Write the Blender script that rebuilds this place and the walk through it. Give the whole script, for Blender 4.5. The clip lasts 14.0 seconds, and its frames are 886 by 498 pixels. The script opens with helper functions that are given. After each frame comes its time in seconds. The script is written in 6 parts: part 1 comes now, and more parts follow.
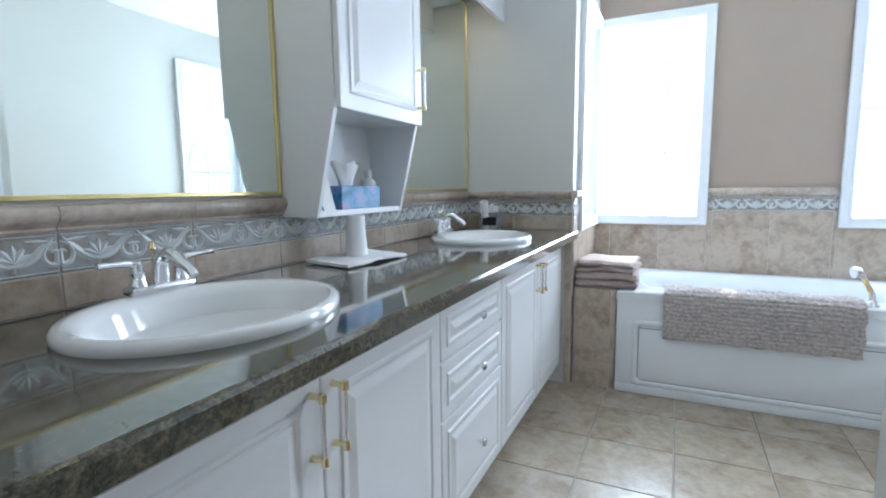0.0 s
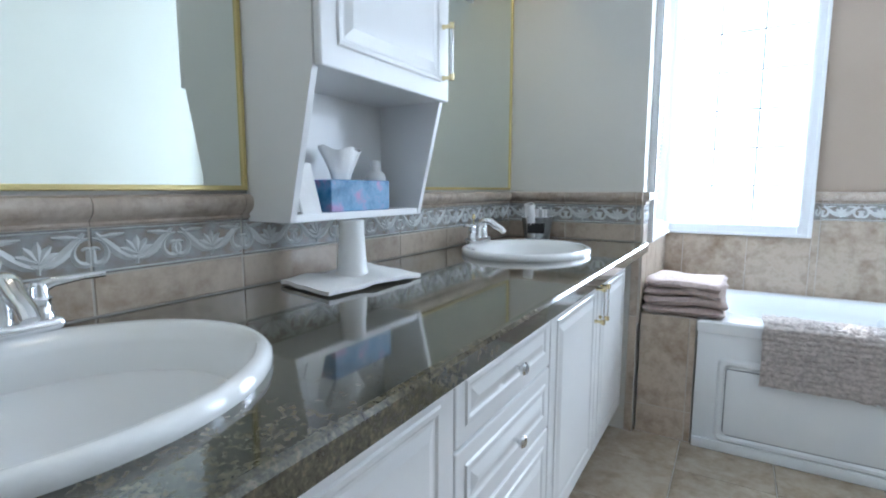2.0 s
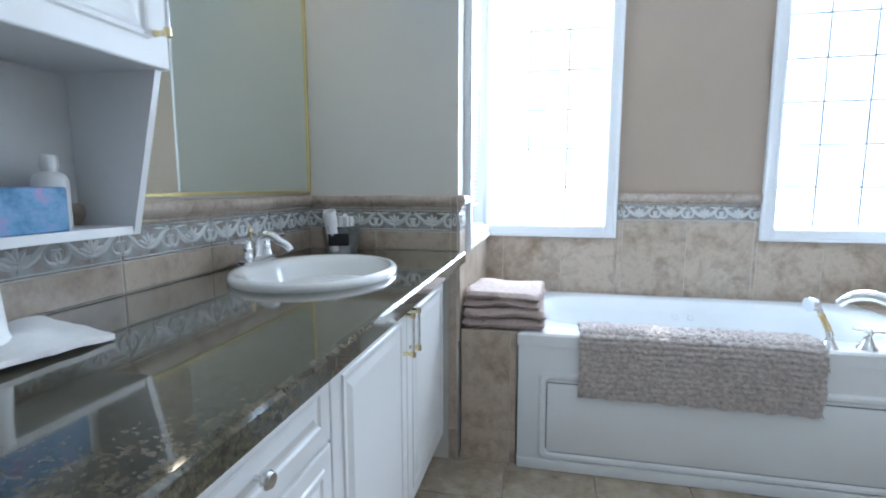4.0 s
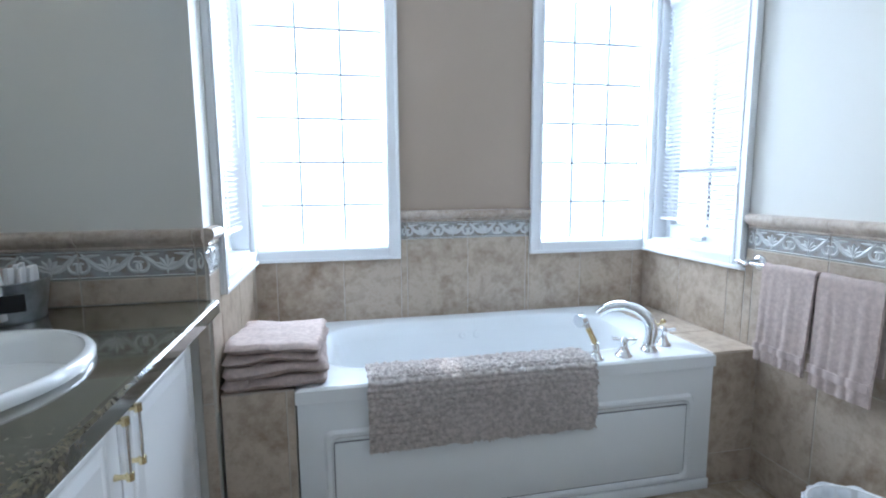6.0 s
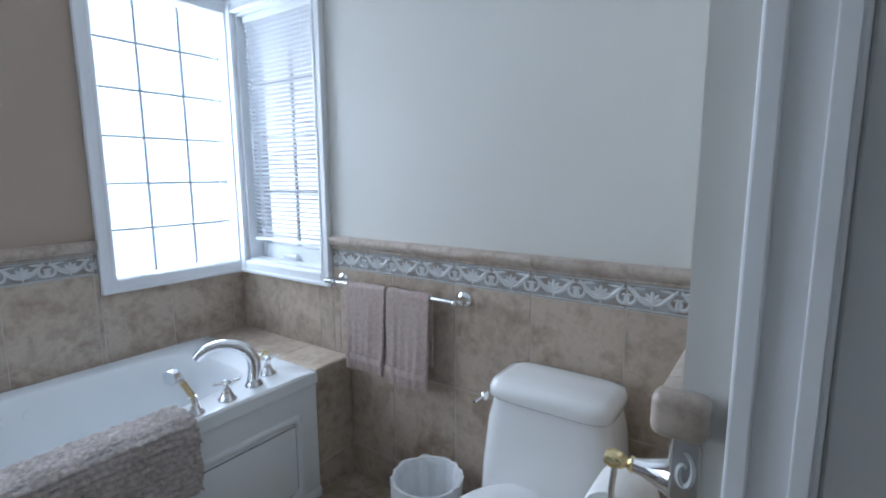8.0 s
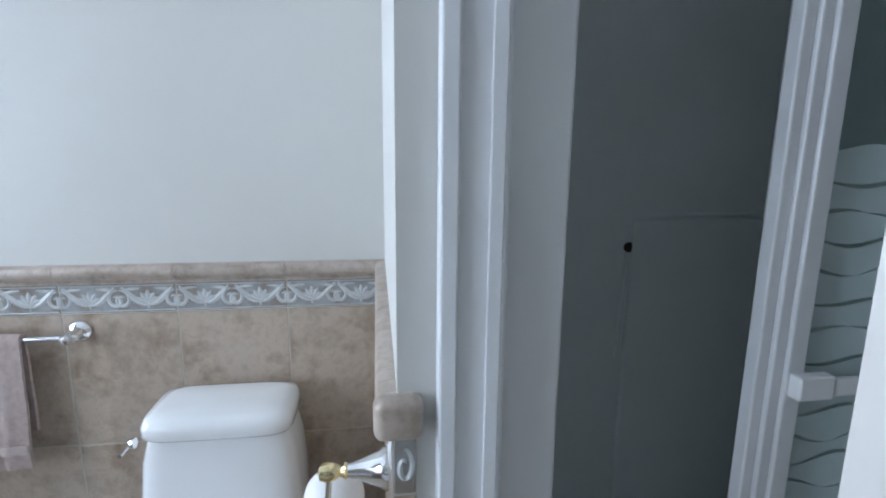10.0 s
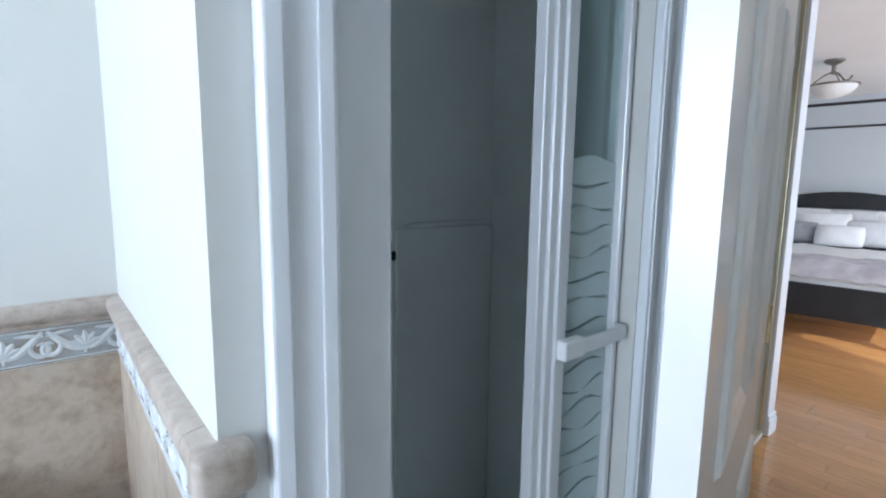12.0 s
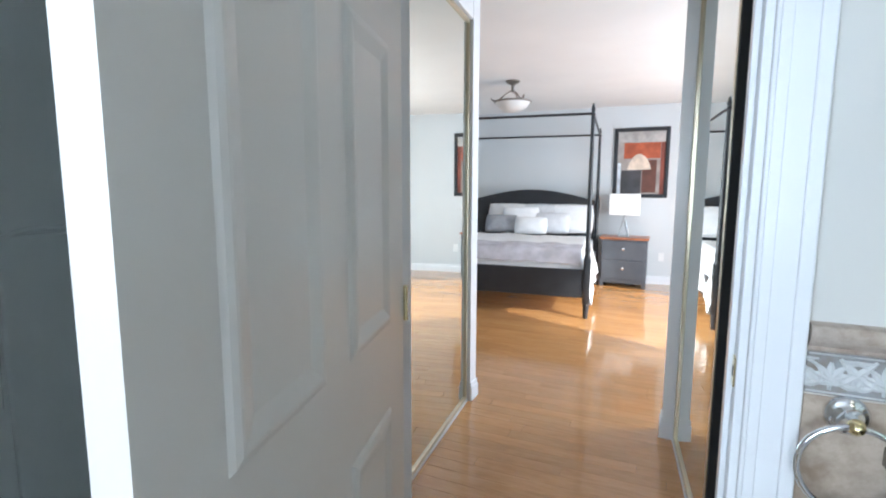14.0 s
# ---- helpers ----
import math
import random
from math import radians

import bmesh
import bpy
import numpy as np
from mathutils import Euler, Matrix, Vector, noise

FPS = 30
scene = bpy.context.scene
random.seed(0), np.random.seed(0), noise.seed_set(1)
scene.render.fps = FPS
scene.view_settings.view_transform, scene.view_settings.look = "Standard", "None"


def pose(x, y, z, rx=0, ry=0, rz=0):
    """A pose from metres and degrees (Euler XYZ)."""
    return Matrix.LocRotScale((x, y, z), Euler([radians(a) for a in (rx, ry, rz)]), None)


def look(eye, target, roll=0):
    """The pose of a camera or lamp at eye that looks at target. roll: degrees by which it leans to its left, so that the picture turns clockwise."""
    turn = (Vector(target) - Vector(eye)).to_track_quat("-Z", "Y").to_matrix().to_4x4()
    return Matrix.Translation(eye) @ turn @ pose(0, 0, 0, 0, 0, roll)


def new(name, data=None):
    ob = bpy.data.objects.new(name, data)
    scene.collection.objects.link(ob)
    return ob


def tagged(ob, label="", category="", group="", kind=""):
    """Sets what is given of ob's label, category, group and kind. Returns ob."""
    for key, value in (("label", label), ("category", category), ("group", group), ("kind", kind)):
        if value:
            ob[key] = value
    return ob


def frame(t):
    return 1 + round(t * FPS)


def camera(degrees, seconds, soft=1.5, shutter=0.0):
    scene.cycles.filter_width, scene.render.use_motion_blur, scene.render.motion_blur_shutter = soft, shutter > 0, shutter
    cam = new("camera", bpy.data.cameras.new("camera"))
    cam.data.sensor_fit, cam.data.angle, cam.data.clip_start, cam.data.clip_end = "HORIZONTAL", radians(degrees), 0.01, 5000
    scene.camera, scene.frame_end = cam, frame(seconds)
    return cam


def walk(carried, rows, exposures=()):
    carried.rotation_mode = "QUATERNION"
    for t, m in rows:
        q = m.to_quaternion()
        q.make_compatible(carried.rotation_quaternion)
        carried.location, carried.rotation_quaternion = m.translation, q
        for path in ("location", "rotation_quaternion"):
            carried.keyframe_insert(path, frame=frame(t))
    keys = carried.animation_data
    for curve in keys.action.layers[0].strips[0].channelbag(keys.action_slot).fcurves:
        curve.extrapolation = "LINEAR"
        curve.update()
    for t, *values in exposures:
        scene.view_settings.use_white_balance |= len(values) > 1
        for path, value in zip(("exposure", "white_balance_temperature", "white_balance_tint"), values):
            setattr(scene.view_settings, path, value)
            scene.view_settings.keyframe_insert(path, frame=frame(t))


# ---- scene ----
cam = camera(83.9, 14.0, soft=2.0)
PATH = [
    (0, (-0.037, 1.166, 1.098), (-0.886, 2.96, 0.851), -0.7),
    (0.5, (-0.077, 1.278, 1.099), (-1.046, 3.011, 0.856), -0.7),
    (1, (-0.125, 1.383, 1.094), (-1.153, 3.081, 0.852), -0.5),
    (1.5, (-0.177, 1.502, 1.083), (-1.214, 3.195, 0.846), -0.2),
    (2, (-0.198, 1.61, 1.086), (-1.209, 3.319, 0.844), 0.1),
    (2.5, (-0.2, 1.701, 1.085), (-1.105, 3.469, 0.848), 0.1),
    (2.7, (-0.217, 1.726, 1.09), (-1.035, 3.535, 0.844), 0.1),
    (5, (-0.175, 2.225, 1.135), (-0.286, 4.207, 0.887), -0.2),
    (5.5, (-0.177, 2.284, 1.165), (-0.039, 4.262, 0.91), -0.2),
    (6, (-0.147, 2.306, 1.195), (0.26, 4.248, 0.938), -0.4),
    (6.5, (-0.115, 2.314, 1.234), (0.61, 4.16, 0.973), -0.7),
    (7, (-0.076, 2.308, 1.29), (0.998, 3.972, 1.012), -0.9),
    (7.5, (-0.043, 2.322, 1.316), (1.337, 3.741, 1.027), -0.7),
    (8, (-0.022, 2.348, 1.334), (1.596, 3.485, 1.037), -0.3),
    (8.5, (-0.037, 2.382, 1.354), (1.766, 3.193, 1.05), 0.4),
    (9, (-0.047, 2.417, 1.375), (1.874, 2.865, 1.05), 0.3),
    (9.2, (-0.047, 2.429, 1.389), (1.901, 2.722, 1.044), 0.2),
    (11.3, (0.119, 2.519, 1.348), (1.843, 1.548, 1.058), 0.9),
    (11.5, (0.113, 2.537, 1.345), (1.786, 1.476, 1.068), 0.8),
    (12, (0.08, 2.558, 1.349), (1.619, 1.31, 1.078), 0.7),
    (12.5, (0.045, 2.545, 1.35), (1.408, 1.106, 1.084), 0.7),
    (13, (-0.001, 2.463, 1.348), (1.166, 0.861, 1.083), 0.7),
    (13.5, (-0.063, 2.399, 1.341), (0.916, 0.674, 1.084), 0.5),
    (14, (-0.122, 2.337, 1.322), (0.693, 0.528, 1.072), 0.2),
]
EXPOSURES = [(0, 0.55, 5720, 9), (2.5, 0.58, 5740, 9), (5, 0.22, 5680, 9), (6.5, -0.18, 5680, 10), (7.5, -0.72, 5750, 11), (8.5, -0.58, 5750, 12), (9.2, -0.4, 5750, 12), (11.3, 0.22, 5700, 10), (12.5, 0.42, 5640, 9), (14, 0.6, 5780, 8)]
walk(cam, [(t, look(eye, target, roll)) for t, eye, target, roll in PATH], EXPOSURES)

# ---- world, sun and large lights ----
SUN_DIR = Vector((1.94, -0.8, -1.02)).normalized()
world = bpy.data.worlds.new("world")
scene.world = world
world.use_nodes = True
wn = world.node_tree.nodes
sky = wn.new("ShaderNodeTexSky")
sky.sky_type = "NISHITA"
sky.sun_disc = False
sky.sun_elevation = math.asin(-SUN_DIR.z)
sky.sun_rotation = math.atan2(-SUN_DIR.x, -SUN_DIR.y)
sky.air_density, sky.dust_density = 1.0, 3.0
world.node_tree.links.new(sky.outputs[0], wn["Background"].inputs[0])
wn["Background"].inputs[1].default_value = 0.15

sun = new("sun", bpy.data.lights.new("sun", "SUN"))
sun.data.energy, sun.data.angle, sun.data.color = 5.0, radians(0.6), (1.0, 0.93, 0.82)
sun.matrix_world = look((-20, 10, 12), Vector((-20, 10, 12)) + SUN_DIR)


def window_light(name, eye, target, sx, sy, watts, color=(0.86, 0.93, 1.0)):
    d = bpy.data.lights.new(name, "AREA")
    d.shape, d.size, d.size_y, d.energy, d.color = "RECTANGLE", sx, sy, watts, color
    ob = new(name, d)
    ob.matrix_world = look(eye, target)
    return ob


# ---- materials ----
def mat(name, color, rough=0.5, metal=0.0, var=0.06, scale=6.0, bump=0.0, bscale=60.0, spec=0.5, rand=0.0, dark=None, coat=0.0):
    m = bpy.data.materials.new(name)
    m.use_nodes = True
    nt = m.node_tree
    n, l = nt.nodes, nt.links
    b = n["Principled BSDF"]
    b.inputs["Roughness"].default_value, b.inputs["Metallic"].default_value = rough, metal
    b.inputs["Specular IOR Level"].default_value = spec
    b.inputs["Coat Weight"].default_value = coat
    b.inputs["Coat Roughness"].default_value = 0.08
    tc = n.new("ShaderNodeTexCoord")
    no = n.new("ShaderNodeTexNoise")
    no.inputs["Scale"].default_value, no.inputs["Detail"].default_value = scale, 6
    geo = n.new("ShaderNodeNewGeometry")
    l.new(geo.outputs["Position"], no.inputs["Vector"])
    r = n.new("ShaderNodeValToRGB")
    lo = dark if dark else tuple(max(0, c * (1 - var)) for c in color)
    hi = tuple(min(1, c * (1 + var)) for c in color)
    r.color_ramp.elements[0].position, r.color_ramp.elements[1].position = 0.35, 0.65
    r.color_ramp.elements[0].color, r.color_ramp.elements[1].color = (*lo, 1), (*hi, 1)
    l.new(no.outputs["Fac"], r.inputs[0])
    out = r.outputs[0]
    if rand:
        oi = n.new("ShaderNodeObjectInfo")
        mr = n.new("ShaderNodeMapRange")
        mr.inputs["To Min"].default_value, mr.inputs["To Max"].default_value = 1 - rand, 1 + rand
        l.new(oi.outputs["Random"], mr.inputs["Value"])
        hs = n.new("ShaderNodeHueSaturation")
        l.new(mr.outputs[0], hs.inputs["Value"])
        l.new(out, hs.inputs["Color"])
        out = hs.outputs[0]
    l.new(out, b.inputs["Base Color"])
    if bump:
        n2 = n.new("ShaderNodeTexNoise")
        n2.inputs["Scale"].default_value, n2.inputs["Detail"].default_value = bscale, 5
        l.new(geo.outputs["Position"], n2.inputs["Vector"])
        bp = n.new("ShaderNodeBump")
        bp.inputs["Strength"].default_value, bp.inputs["Distance"].default_value = bump, 0.004
        l.new(n2.outputs["Fac"], bp.inputs["Height"])
        l.new(bp.outputs[0], b.inputs["Normal"])
    return m


def stone_mat(name, stops, s1, s2, rough, rand=0.06, bump=0.1, coat=0.0, offset=True, bscale=25.0):
    """Mottled stone: two noises mixed, then a colour ramp."""
    m = bpy.data.materials.new(name)
    m.use_nodes = True
    nt = m.node_tree
    n, l = nt.nodes, nt.links
    b = n["Principled BSDF"]
    b.inputs["Roughness"].default_value = rough
    b.inputs["Coat Weight"].default_value = coat
    b.inputs["Coat Roughness"].default_value = 0.03
    geo, oi = n.new("ShaderNodeNewGeometry"), n.new("ShaderNodeObjectInfo")
    mul = n.new("ShaderNodeMath")
    mul.operation, mul.inputs[1].default_value = "MULTIPLY", 40.0 if offset else 0.0
    l.new(oi.outputs["Random"], mul.inputs[0])
    add = n.new("ShaderNodeVectorMath")
    l.new(geo.outputs["Position"], add.inputs[0])
    l.new(mul.outputs[0], add.inputs[1])
    a, c = n.new("ShaderNodeTexNoise"), n.new("ShaderNodeTexNoise")
    for k, s, d in ((a, s1, 7), (c, s2, 4)):
        k.inputs["Scale"].default_value, k.inputs["Detail"].default_value = s, d
        k.inputs["Roughness"].default_value = 0.65
        l.new(add.outputs[0], k.inputs["Vector"])
    a.inputs["Distortion"].default_value = 0.6
    mx = n.new("ShaderNodeMix")
    mx.inputs[0].default_value = 0.42
    l.new(a.outputs["Fac"], mx.inputs[2])
    l.new(c.outputs["Fac"], mx.inputs[3])
    r = n.new("ShaderNodeValToRGB")
    e = r.color_ramp.elements
    e[0].position, e[0].color = stops[0][0], (*stops[0][1], 1)
    e[1].position, e[1].color = stops[-1][0], (*stops[-1][1], 1)
    for p, col in stops[1:-1]:
        k = e.new(p)
        k.color = (*col, 1)
    l.new(mx.outputs[0], r.inputs[0])
    mr = n.new("ShaderNodeMapRange")
    mr.inputs["To Min"].default_value, mr.inputs["To Max"].default_value = 1 - rand, 1 + rand
    l.new(oi.outputs["Random"], mr.inputs["Value"])
    hs = n.new("ShaderNodeHueSaturation")
    l.new(mr.outputs[0], hs.inputs["Value"])
    l.new(r.outputs[0], hs.inputs["Color"])
    l.new(hs.outputs[0], b.inputs["Base Color"])
    if bump:
        n2 = n.new("ShaderNodeTexNoise")
        n2.inputs["Scale"].default_value = bscale
        l.new(geo.outputs["Position"], n2.inputs["Vector"])
        bp = n.new("ShaderNodeBump")
        bp.inputs["Strength"].default_value, bp.inputs["Distance"].default_value = bump, 0.006
        l.new(n2.outputs["Fac"], bp.inputs["Height"])
        l.new(bp.outputs[0], b.inputs["Normal"])
    return m


def wood_floor_mat():
    m = stone_mat("honey oak", [(0.3, (0.40, 0.18, 0.055)), (0.5, (0.52, 0.26, 0.09)), (0.7, (0.60, 0.33, 0.13))], 3.0, 14.0, 0.2, rand=0.08, bump=0.02, coat=0.6)
    n, l = m.node_tree.nodes, m.node_tree.links
    for k in [k for k in n if k.type == "TEX_NOISE"]:
        src = k.inputs["Vector"].links[0].from_socket
        mp = n.new("ShaderNodeMapping")
        mp.inputs["Scale"].default_value = (1.0, 9.0, 1.0)
        l.new(src, mp.inputs["Vector"])
        l.new(mp.outputs[0], k.inputs["Vector"])
    return m


def pane_mat(name, tint, clear=0.9, rough=0.02, wavy=0.0, scale=20.0):
    """Thin glass: see-through with a Fresnel gloss."""
    m = bpy.data.materials.new(name)
    m.use_nodes = True
    n, l = m.node_tree.nodes, m.node_tree.links
    n.remove(n["Principled BSDF"])
    t, g, mx, f = n.new("ShaderNodeBsdfTransparent"), n.new("ShaderNodeBsdfGlossy"), n.new("ShaderNodeMixShader"), n.new("ShaderNodeLayerWeight")
    t.inputs[0].default_value = (*[c * clear for c in tint], 1)
    g.inputs["Roughness"].default_value = rough
    f.inputs[0].default_value = 0.5
    pw, ml = n.new("ShaderNodeMath"), n.new("ShaderNodeMath")
    pw.operation, pw.inputs[1].default_value = "POWER", 4.0
    ml.operation, ml.inputs[1].default_value, ml.inputs[2].default_value = "MULTIPLY_ADD", 0.5, 0.03
    l.new(f.outputs["Facing"], pw.inputs[0])
    l.new(pw.outputs[0], ml.inputs[0])
    l.new(ml.outputs[0], mx.inputs[0])
    l.new(t.outputs[0], mx.inputs[1])
    l.new(g.outputs[0], mx.inputs[2])
    l.new(mx.outputs[0], n["Material Output"].inputs[0])
    if wavy:
        w = n.new("ShaderNodeTexNoise")
        w.inputs["Scale"].default_value = scale
        bp = n.new("ShaderNodeBump")
        bp.inputs["Strength"].default_value, bp.inputs["Distance"].default_value = wavy, 0.01
        l.new(w.outputs["Fac"], bp.inputs["Height"])
        l.new(bp.outputs[0], g.inputs["Normal"])
    return m


def frosted_mat(name, tint):
    m = bpy.data.materials.new(name)
    m.use_nodes = True
    n, l = m.node_tree.nodes, m.node_tree.links
    b = n["Principled BSDF"]
    b.inputs["Base Color"].default_value = (*tint, 1)
    b.inputs["Roughness"].default_value = 0.45
    t, mx = n.new("ShaderNodeBsdfTransparent"), n.new("ShaderNodeMixShader")
    mx.inputs[0].default_value = 0.75
    l.new(t.outputs[0], mx.inputs[1])
    l.new(b.outputs[0], mx.inputs[2])
    l.new(mx.outputs[0], n["Material Output"].inputs[0])
    return m


def glow_mat(name, color, strength):
    m = bpy.data.materials.new(name)
    m.use_nodes = True
    b = m.node_tree.nodes["Principled BSDF"]
    b.inputs["Base Color"].default_value = (*color, 1)
    b.inputs["Emission Color"].default_value = (*color, 1)
    b.inputs["Emission Strength"].default_value = strength
    return m


M_CREAM = mat("cream wall paint", (0.65, 0.645, 0.61), 0.6, var=0.02, scale=1.5, bump=0.05, bscale=180)
M_TAUPE = mat("taupe wall paint", (0.40, 0.325, 0.262), 0.6, var=0.03, scale=1.5, bump=0.05, bscale=180)
M_BLUEGREY = mat("pale blue-grey wall paint", (0.62, 0.65, 0.66), 0.65, var=0.02, scale=1.5)
M_CEIL = mat("ceiling paint", (0.82, 0.82, 0.81), 0.8, var=0.02, scale=2, bump=0.12, bscale=120)
M_WHITE = mat("white gloss paint", (0.80, 0.82, 0.84), 0.32, var=0.015, scale=3)
M_CAB = mat("white thermofoil", (0.80, 0.81, 0.82), 0.28, var=0.015, scale=3)
M_DOOR = mat("white satin door paint", (0.72, 0.70, 0.66), 0.3, var=0.02, scale=3, bump=0.04, bscale=90)
M_PORC = mat("white porcelain", (0.84, 0.85, 0.85), 0.08, var=0.01, scale=3, coat=0.5)
M_ACRYL = mat("white acrylic", (0.80, 0.83, 0.85), 0.16, var=0.015, scale=3)
M_FIBER = mat("grey-green fibreglass", (0.87, 0.91, 0.90), 0.22, var=0.03, scale=2)
M_CHROME = mat("chrome", (0.82, 0.83, 0.85), 0.08, 1.0, var=0.02)
M_BRASS = mat("polished brass", (0.80, 0.68, 0.40), 0.16, 1.0, var=0.04)
M_GOLD = mat("gold mirror frame", (0.66, 0.56, 0.27), 0.3, 1.0, var=0.06)
M_ALU = mat("white aluminium", (0.72, 0.73, 0.74), 0.35, 0.2, var=0.02)
M_MIRROR = mat("mirror silver", (0.80, 0.85, 0.81), 0.015, 1.0, var=0.0)
M_TILE = stone_mat("beige stone-look tile", [(0.30, (0.22, 0.155, 0.10)), (0.44, (0.38, 0.305, 0.235)), (0.56, (0.50, 0.425, 0.345)), (0.70, (0.40, 0.31, 0.235))], 6.0, 24.0, 0.3, rand=0.05, bump=0.12)
M_RAIL = stone_mat("beige stone-look rail tile", [(0.30, (0.24, 0.19, 0.15)), (0.47, (0.42, 0.35, 0.29)), (0.6, (0.52, 0.46, 0.40)), (0.74, (0.46, 0.30, 0.20))], 14.0, 45.0, 0.3, rand=0.05, bump=0.12)
M_LIST = mat("blue-grey glazed tile", (0.31, 0.325, 0.335), 0.25, var=0.14, scale=26, rand=0.05, dark=(0.26, 0.225, 0.19))
M_ORN = mat("white glazed relief", (0.60, 0.62, 0.62), 0.25, var=0.08, scale=30)
M_GROUT = mat("pale grout", (0.52, 0.49, 0.44), 0.85, var=0.08, scale=20)
M_FLOORT = stone_mat("beige floor tile", [(0.30, (0.22, 0.17, 0.12)), (0.46, (0.36, 0.30, 0.225)), (0.60, (0.46, 0.395, 0.31)), (0.75, (0.38, 0.31, 0.23))], 6.0, 24.0, 0.26, rand=0.06, bump=0.15)
M_GRANITE = stone_mat("dark green-brown granite", [(0.34, (0.012, 0.012, 0.009)), (0.44, (0.045, 0.043, 0.030)), (0.53, (0.085, 0.078, 0.052)), (0.61, (0.15, 0.125, 0.085)), (0.68, (0.06, 0.045, 0.032))], 75.0, 190.0, 0.09, rand=0.0, bump=0.0, coat=0.7, offset=False)
M_TOWEL = mat("dusty pink terry", (0.51, 0.42, 0.385), 0.95, var=0.10, scale=60, bump=0.9, bscale=420, spec=0.1)
M_MAT = mat("grey-taupe shag", (0.56, 0.51, 0.485), 0.97, var=0.2, scale=70, bump=1.0, bscale=260, spec=0.1)
M_BLIND = mat("white blind slat", (0.80, 0.82, 0.85), 0.4, var=0.01)
M_BLOCK = pane_mat("glass block", (0.95, 0.98, 1.0), 0.95, 0.08, 0.5, 18.0)
M_MORTAR = mat("glass block mortar", (0.40, 0.43, 0.46), 0.7, var=0.05)
M_PANE = pane_mat("window pane", (0.97, 0.99, 1.0), 0.97)
M_SHGLASS = pane_mat("shower glass", (0.86, 0.95, 0.94), 0.92)
M_FROST = frosted_mat("frosted wave", (0.62, 0.74, 0.74))
M_PAPER = mat("white tissue paper", (0.84, 0.84, 0.84), 0.9, var=0.03, scale=20, bump=0.3, bscale=50)
M_PLASTIC = mat("white plastic", (0.80, 0.81, 0.81), 0.4, var=0.02)
M_BAG = mat("thin white bin liner", (0.78, 0.80, 0.82), 0.35, var=0.04, scale=15, bump=0.5, bscale=30)
M_BLACK = mat("black painted wood", (0.018, 0.019, 0.022), 0.35, var=0.2, scale=5)
M_NAVY = mat("dark blue-grey painted wood", (0.075, 0.085, 0.10), 0.4, var=0.12, scale=5)
M_CHERRY = mat("reddish brown wood top", (0.33, 0.12, 0.05), 0.3, var=0.2, scale=9)
M_OAK = wood_floor_mat()
M_SHEET = mat("white cotton", (0.78, 0.79, 0.80), 0.9, var=0.03, scale=8, bump=0.3, bscale=25)
M_DUVET = mat("grey-mauve duvet", (0.50, 0.49, 0.53), 0.85, var=0.18, scale=7, bump=0.5, bscale=22)
M_PILLOWG = mat("grey pillow", (0.30, 0.31, 0.33), 0.9, var=0.1, scale=12)
M_CURTAIN = mat("rust red curtain", (0.25, 0.055, 0.03), 0.85, var=0.15, scale=10)
M_SHADE = mat("white lamp shade", (0.83, 0.83, 0.81), 0.8, var=0.02)
M_GLASSY = mat("clear grey glass base", (0.42, 0.46, 0.48), 0.1, var=0.1, scale=12, coat=0.5)
M_SNOW = mat("snow", (0.80, 0.83, 0.88), 0.9, var=0.06, scale=0.6, bump=0.3, bscale=3)
M_BARK = mat("grey bark", (0.13, 0.11, 0.095), 0.9, var=0.3, scale=9, bump=0.6, bscale=14)
M_BEIGE = mat("beige anodized metal", (0.62, 0.56, 0.42), 0.3, 0.8, var=0.03)
M_MATT_BLACK = mat("matt black", (0.015, 0.016, 0.018), 0.8, var=0.1)


# ---- mesh helpers ----
def ob_from(bm, name, m, parent=None, smooth=False, angle=40):
    me = bpy.data.meshes.new(name)
    bm.normal_update()
    bm.to_mesh(me)
    bm.free()
    for k in (m if isinstance(m, (list, tuple)) else [m]):
        me.materials.append(k)
    if smooth:
        for p in me.polygons:
            p.use_smooth = True
        me.set_sharp_from_angle(angle=radians(angle))
    ob = new(name, me)
    if parent:
        ob.parent = parent
    return ob


def share(name, src, m, parent):
    """A further object on the same mesh."""
    ob = new(name, src.data)
    ob.parent = parent
    ob.matrix_basis = m
    return ob


def empty(name, loc, label, category, group="", kind=""):
    ob = new(name)
    ob.location = loc
    return tagged(ob, label, category, group, kind)


def add_box(bm, a, b, bevel=0.0, seg=2, mi=0):
    """A bevelled box between two corners, in world places."""
    lo = [min(p, q) for p, q in zip(a, b)]
    hi = [max(p, q) for p, q in zip(a, b)]
    m = Matrix.Translation([(p + q) / 2 for p, q in zip(lo, hi)]) @ Matrix.Diagonal([q - p for p, q in zip(lo, hi)] + [1])
    r = bmesh.ops.create_cube(bm, size=1, matrix=m)
    fs = {f for v in r["verts"] for f in v.link_faces}
    if bevel:
        es = list({e for v in r["verts"] for e in v.link_edges})
        o = bmesh.ops.bevel(bm, geom=es, offset=min(bevel, 0.45 * min(q - p for p, q in zip(lo, hi))), segments=seg, affect="EDGES", profile=0.5)
        fs |= set(o["faces"])
    for f in fs:
        if f.is_valid:
            f.material_index = mi
    return r


def box(name, a, b, m, parent=None, bevel=0.003, seg=2):
    """World corners; with a parent whose place is not the origin, give corners relative to it."""
    bm = bmesh.new()
    add_box(bm, a, b, bevel, seg)
    return ob_from(bm, name, m, parent, bevel > 0.004, 35)


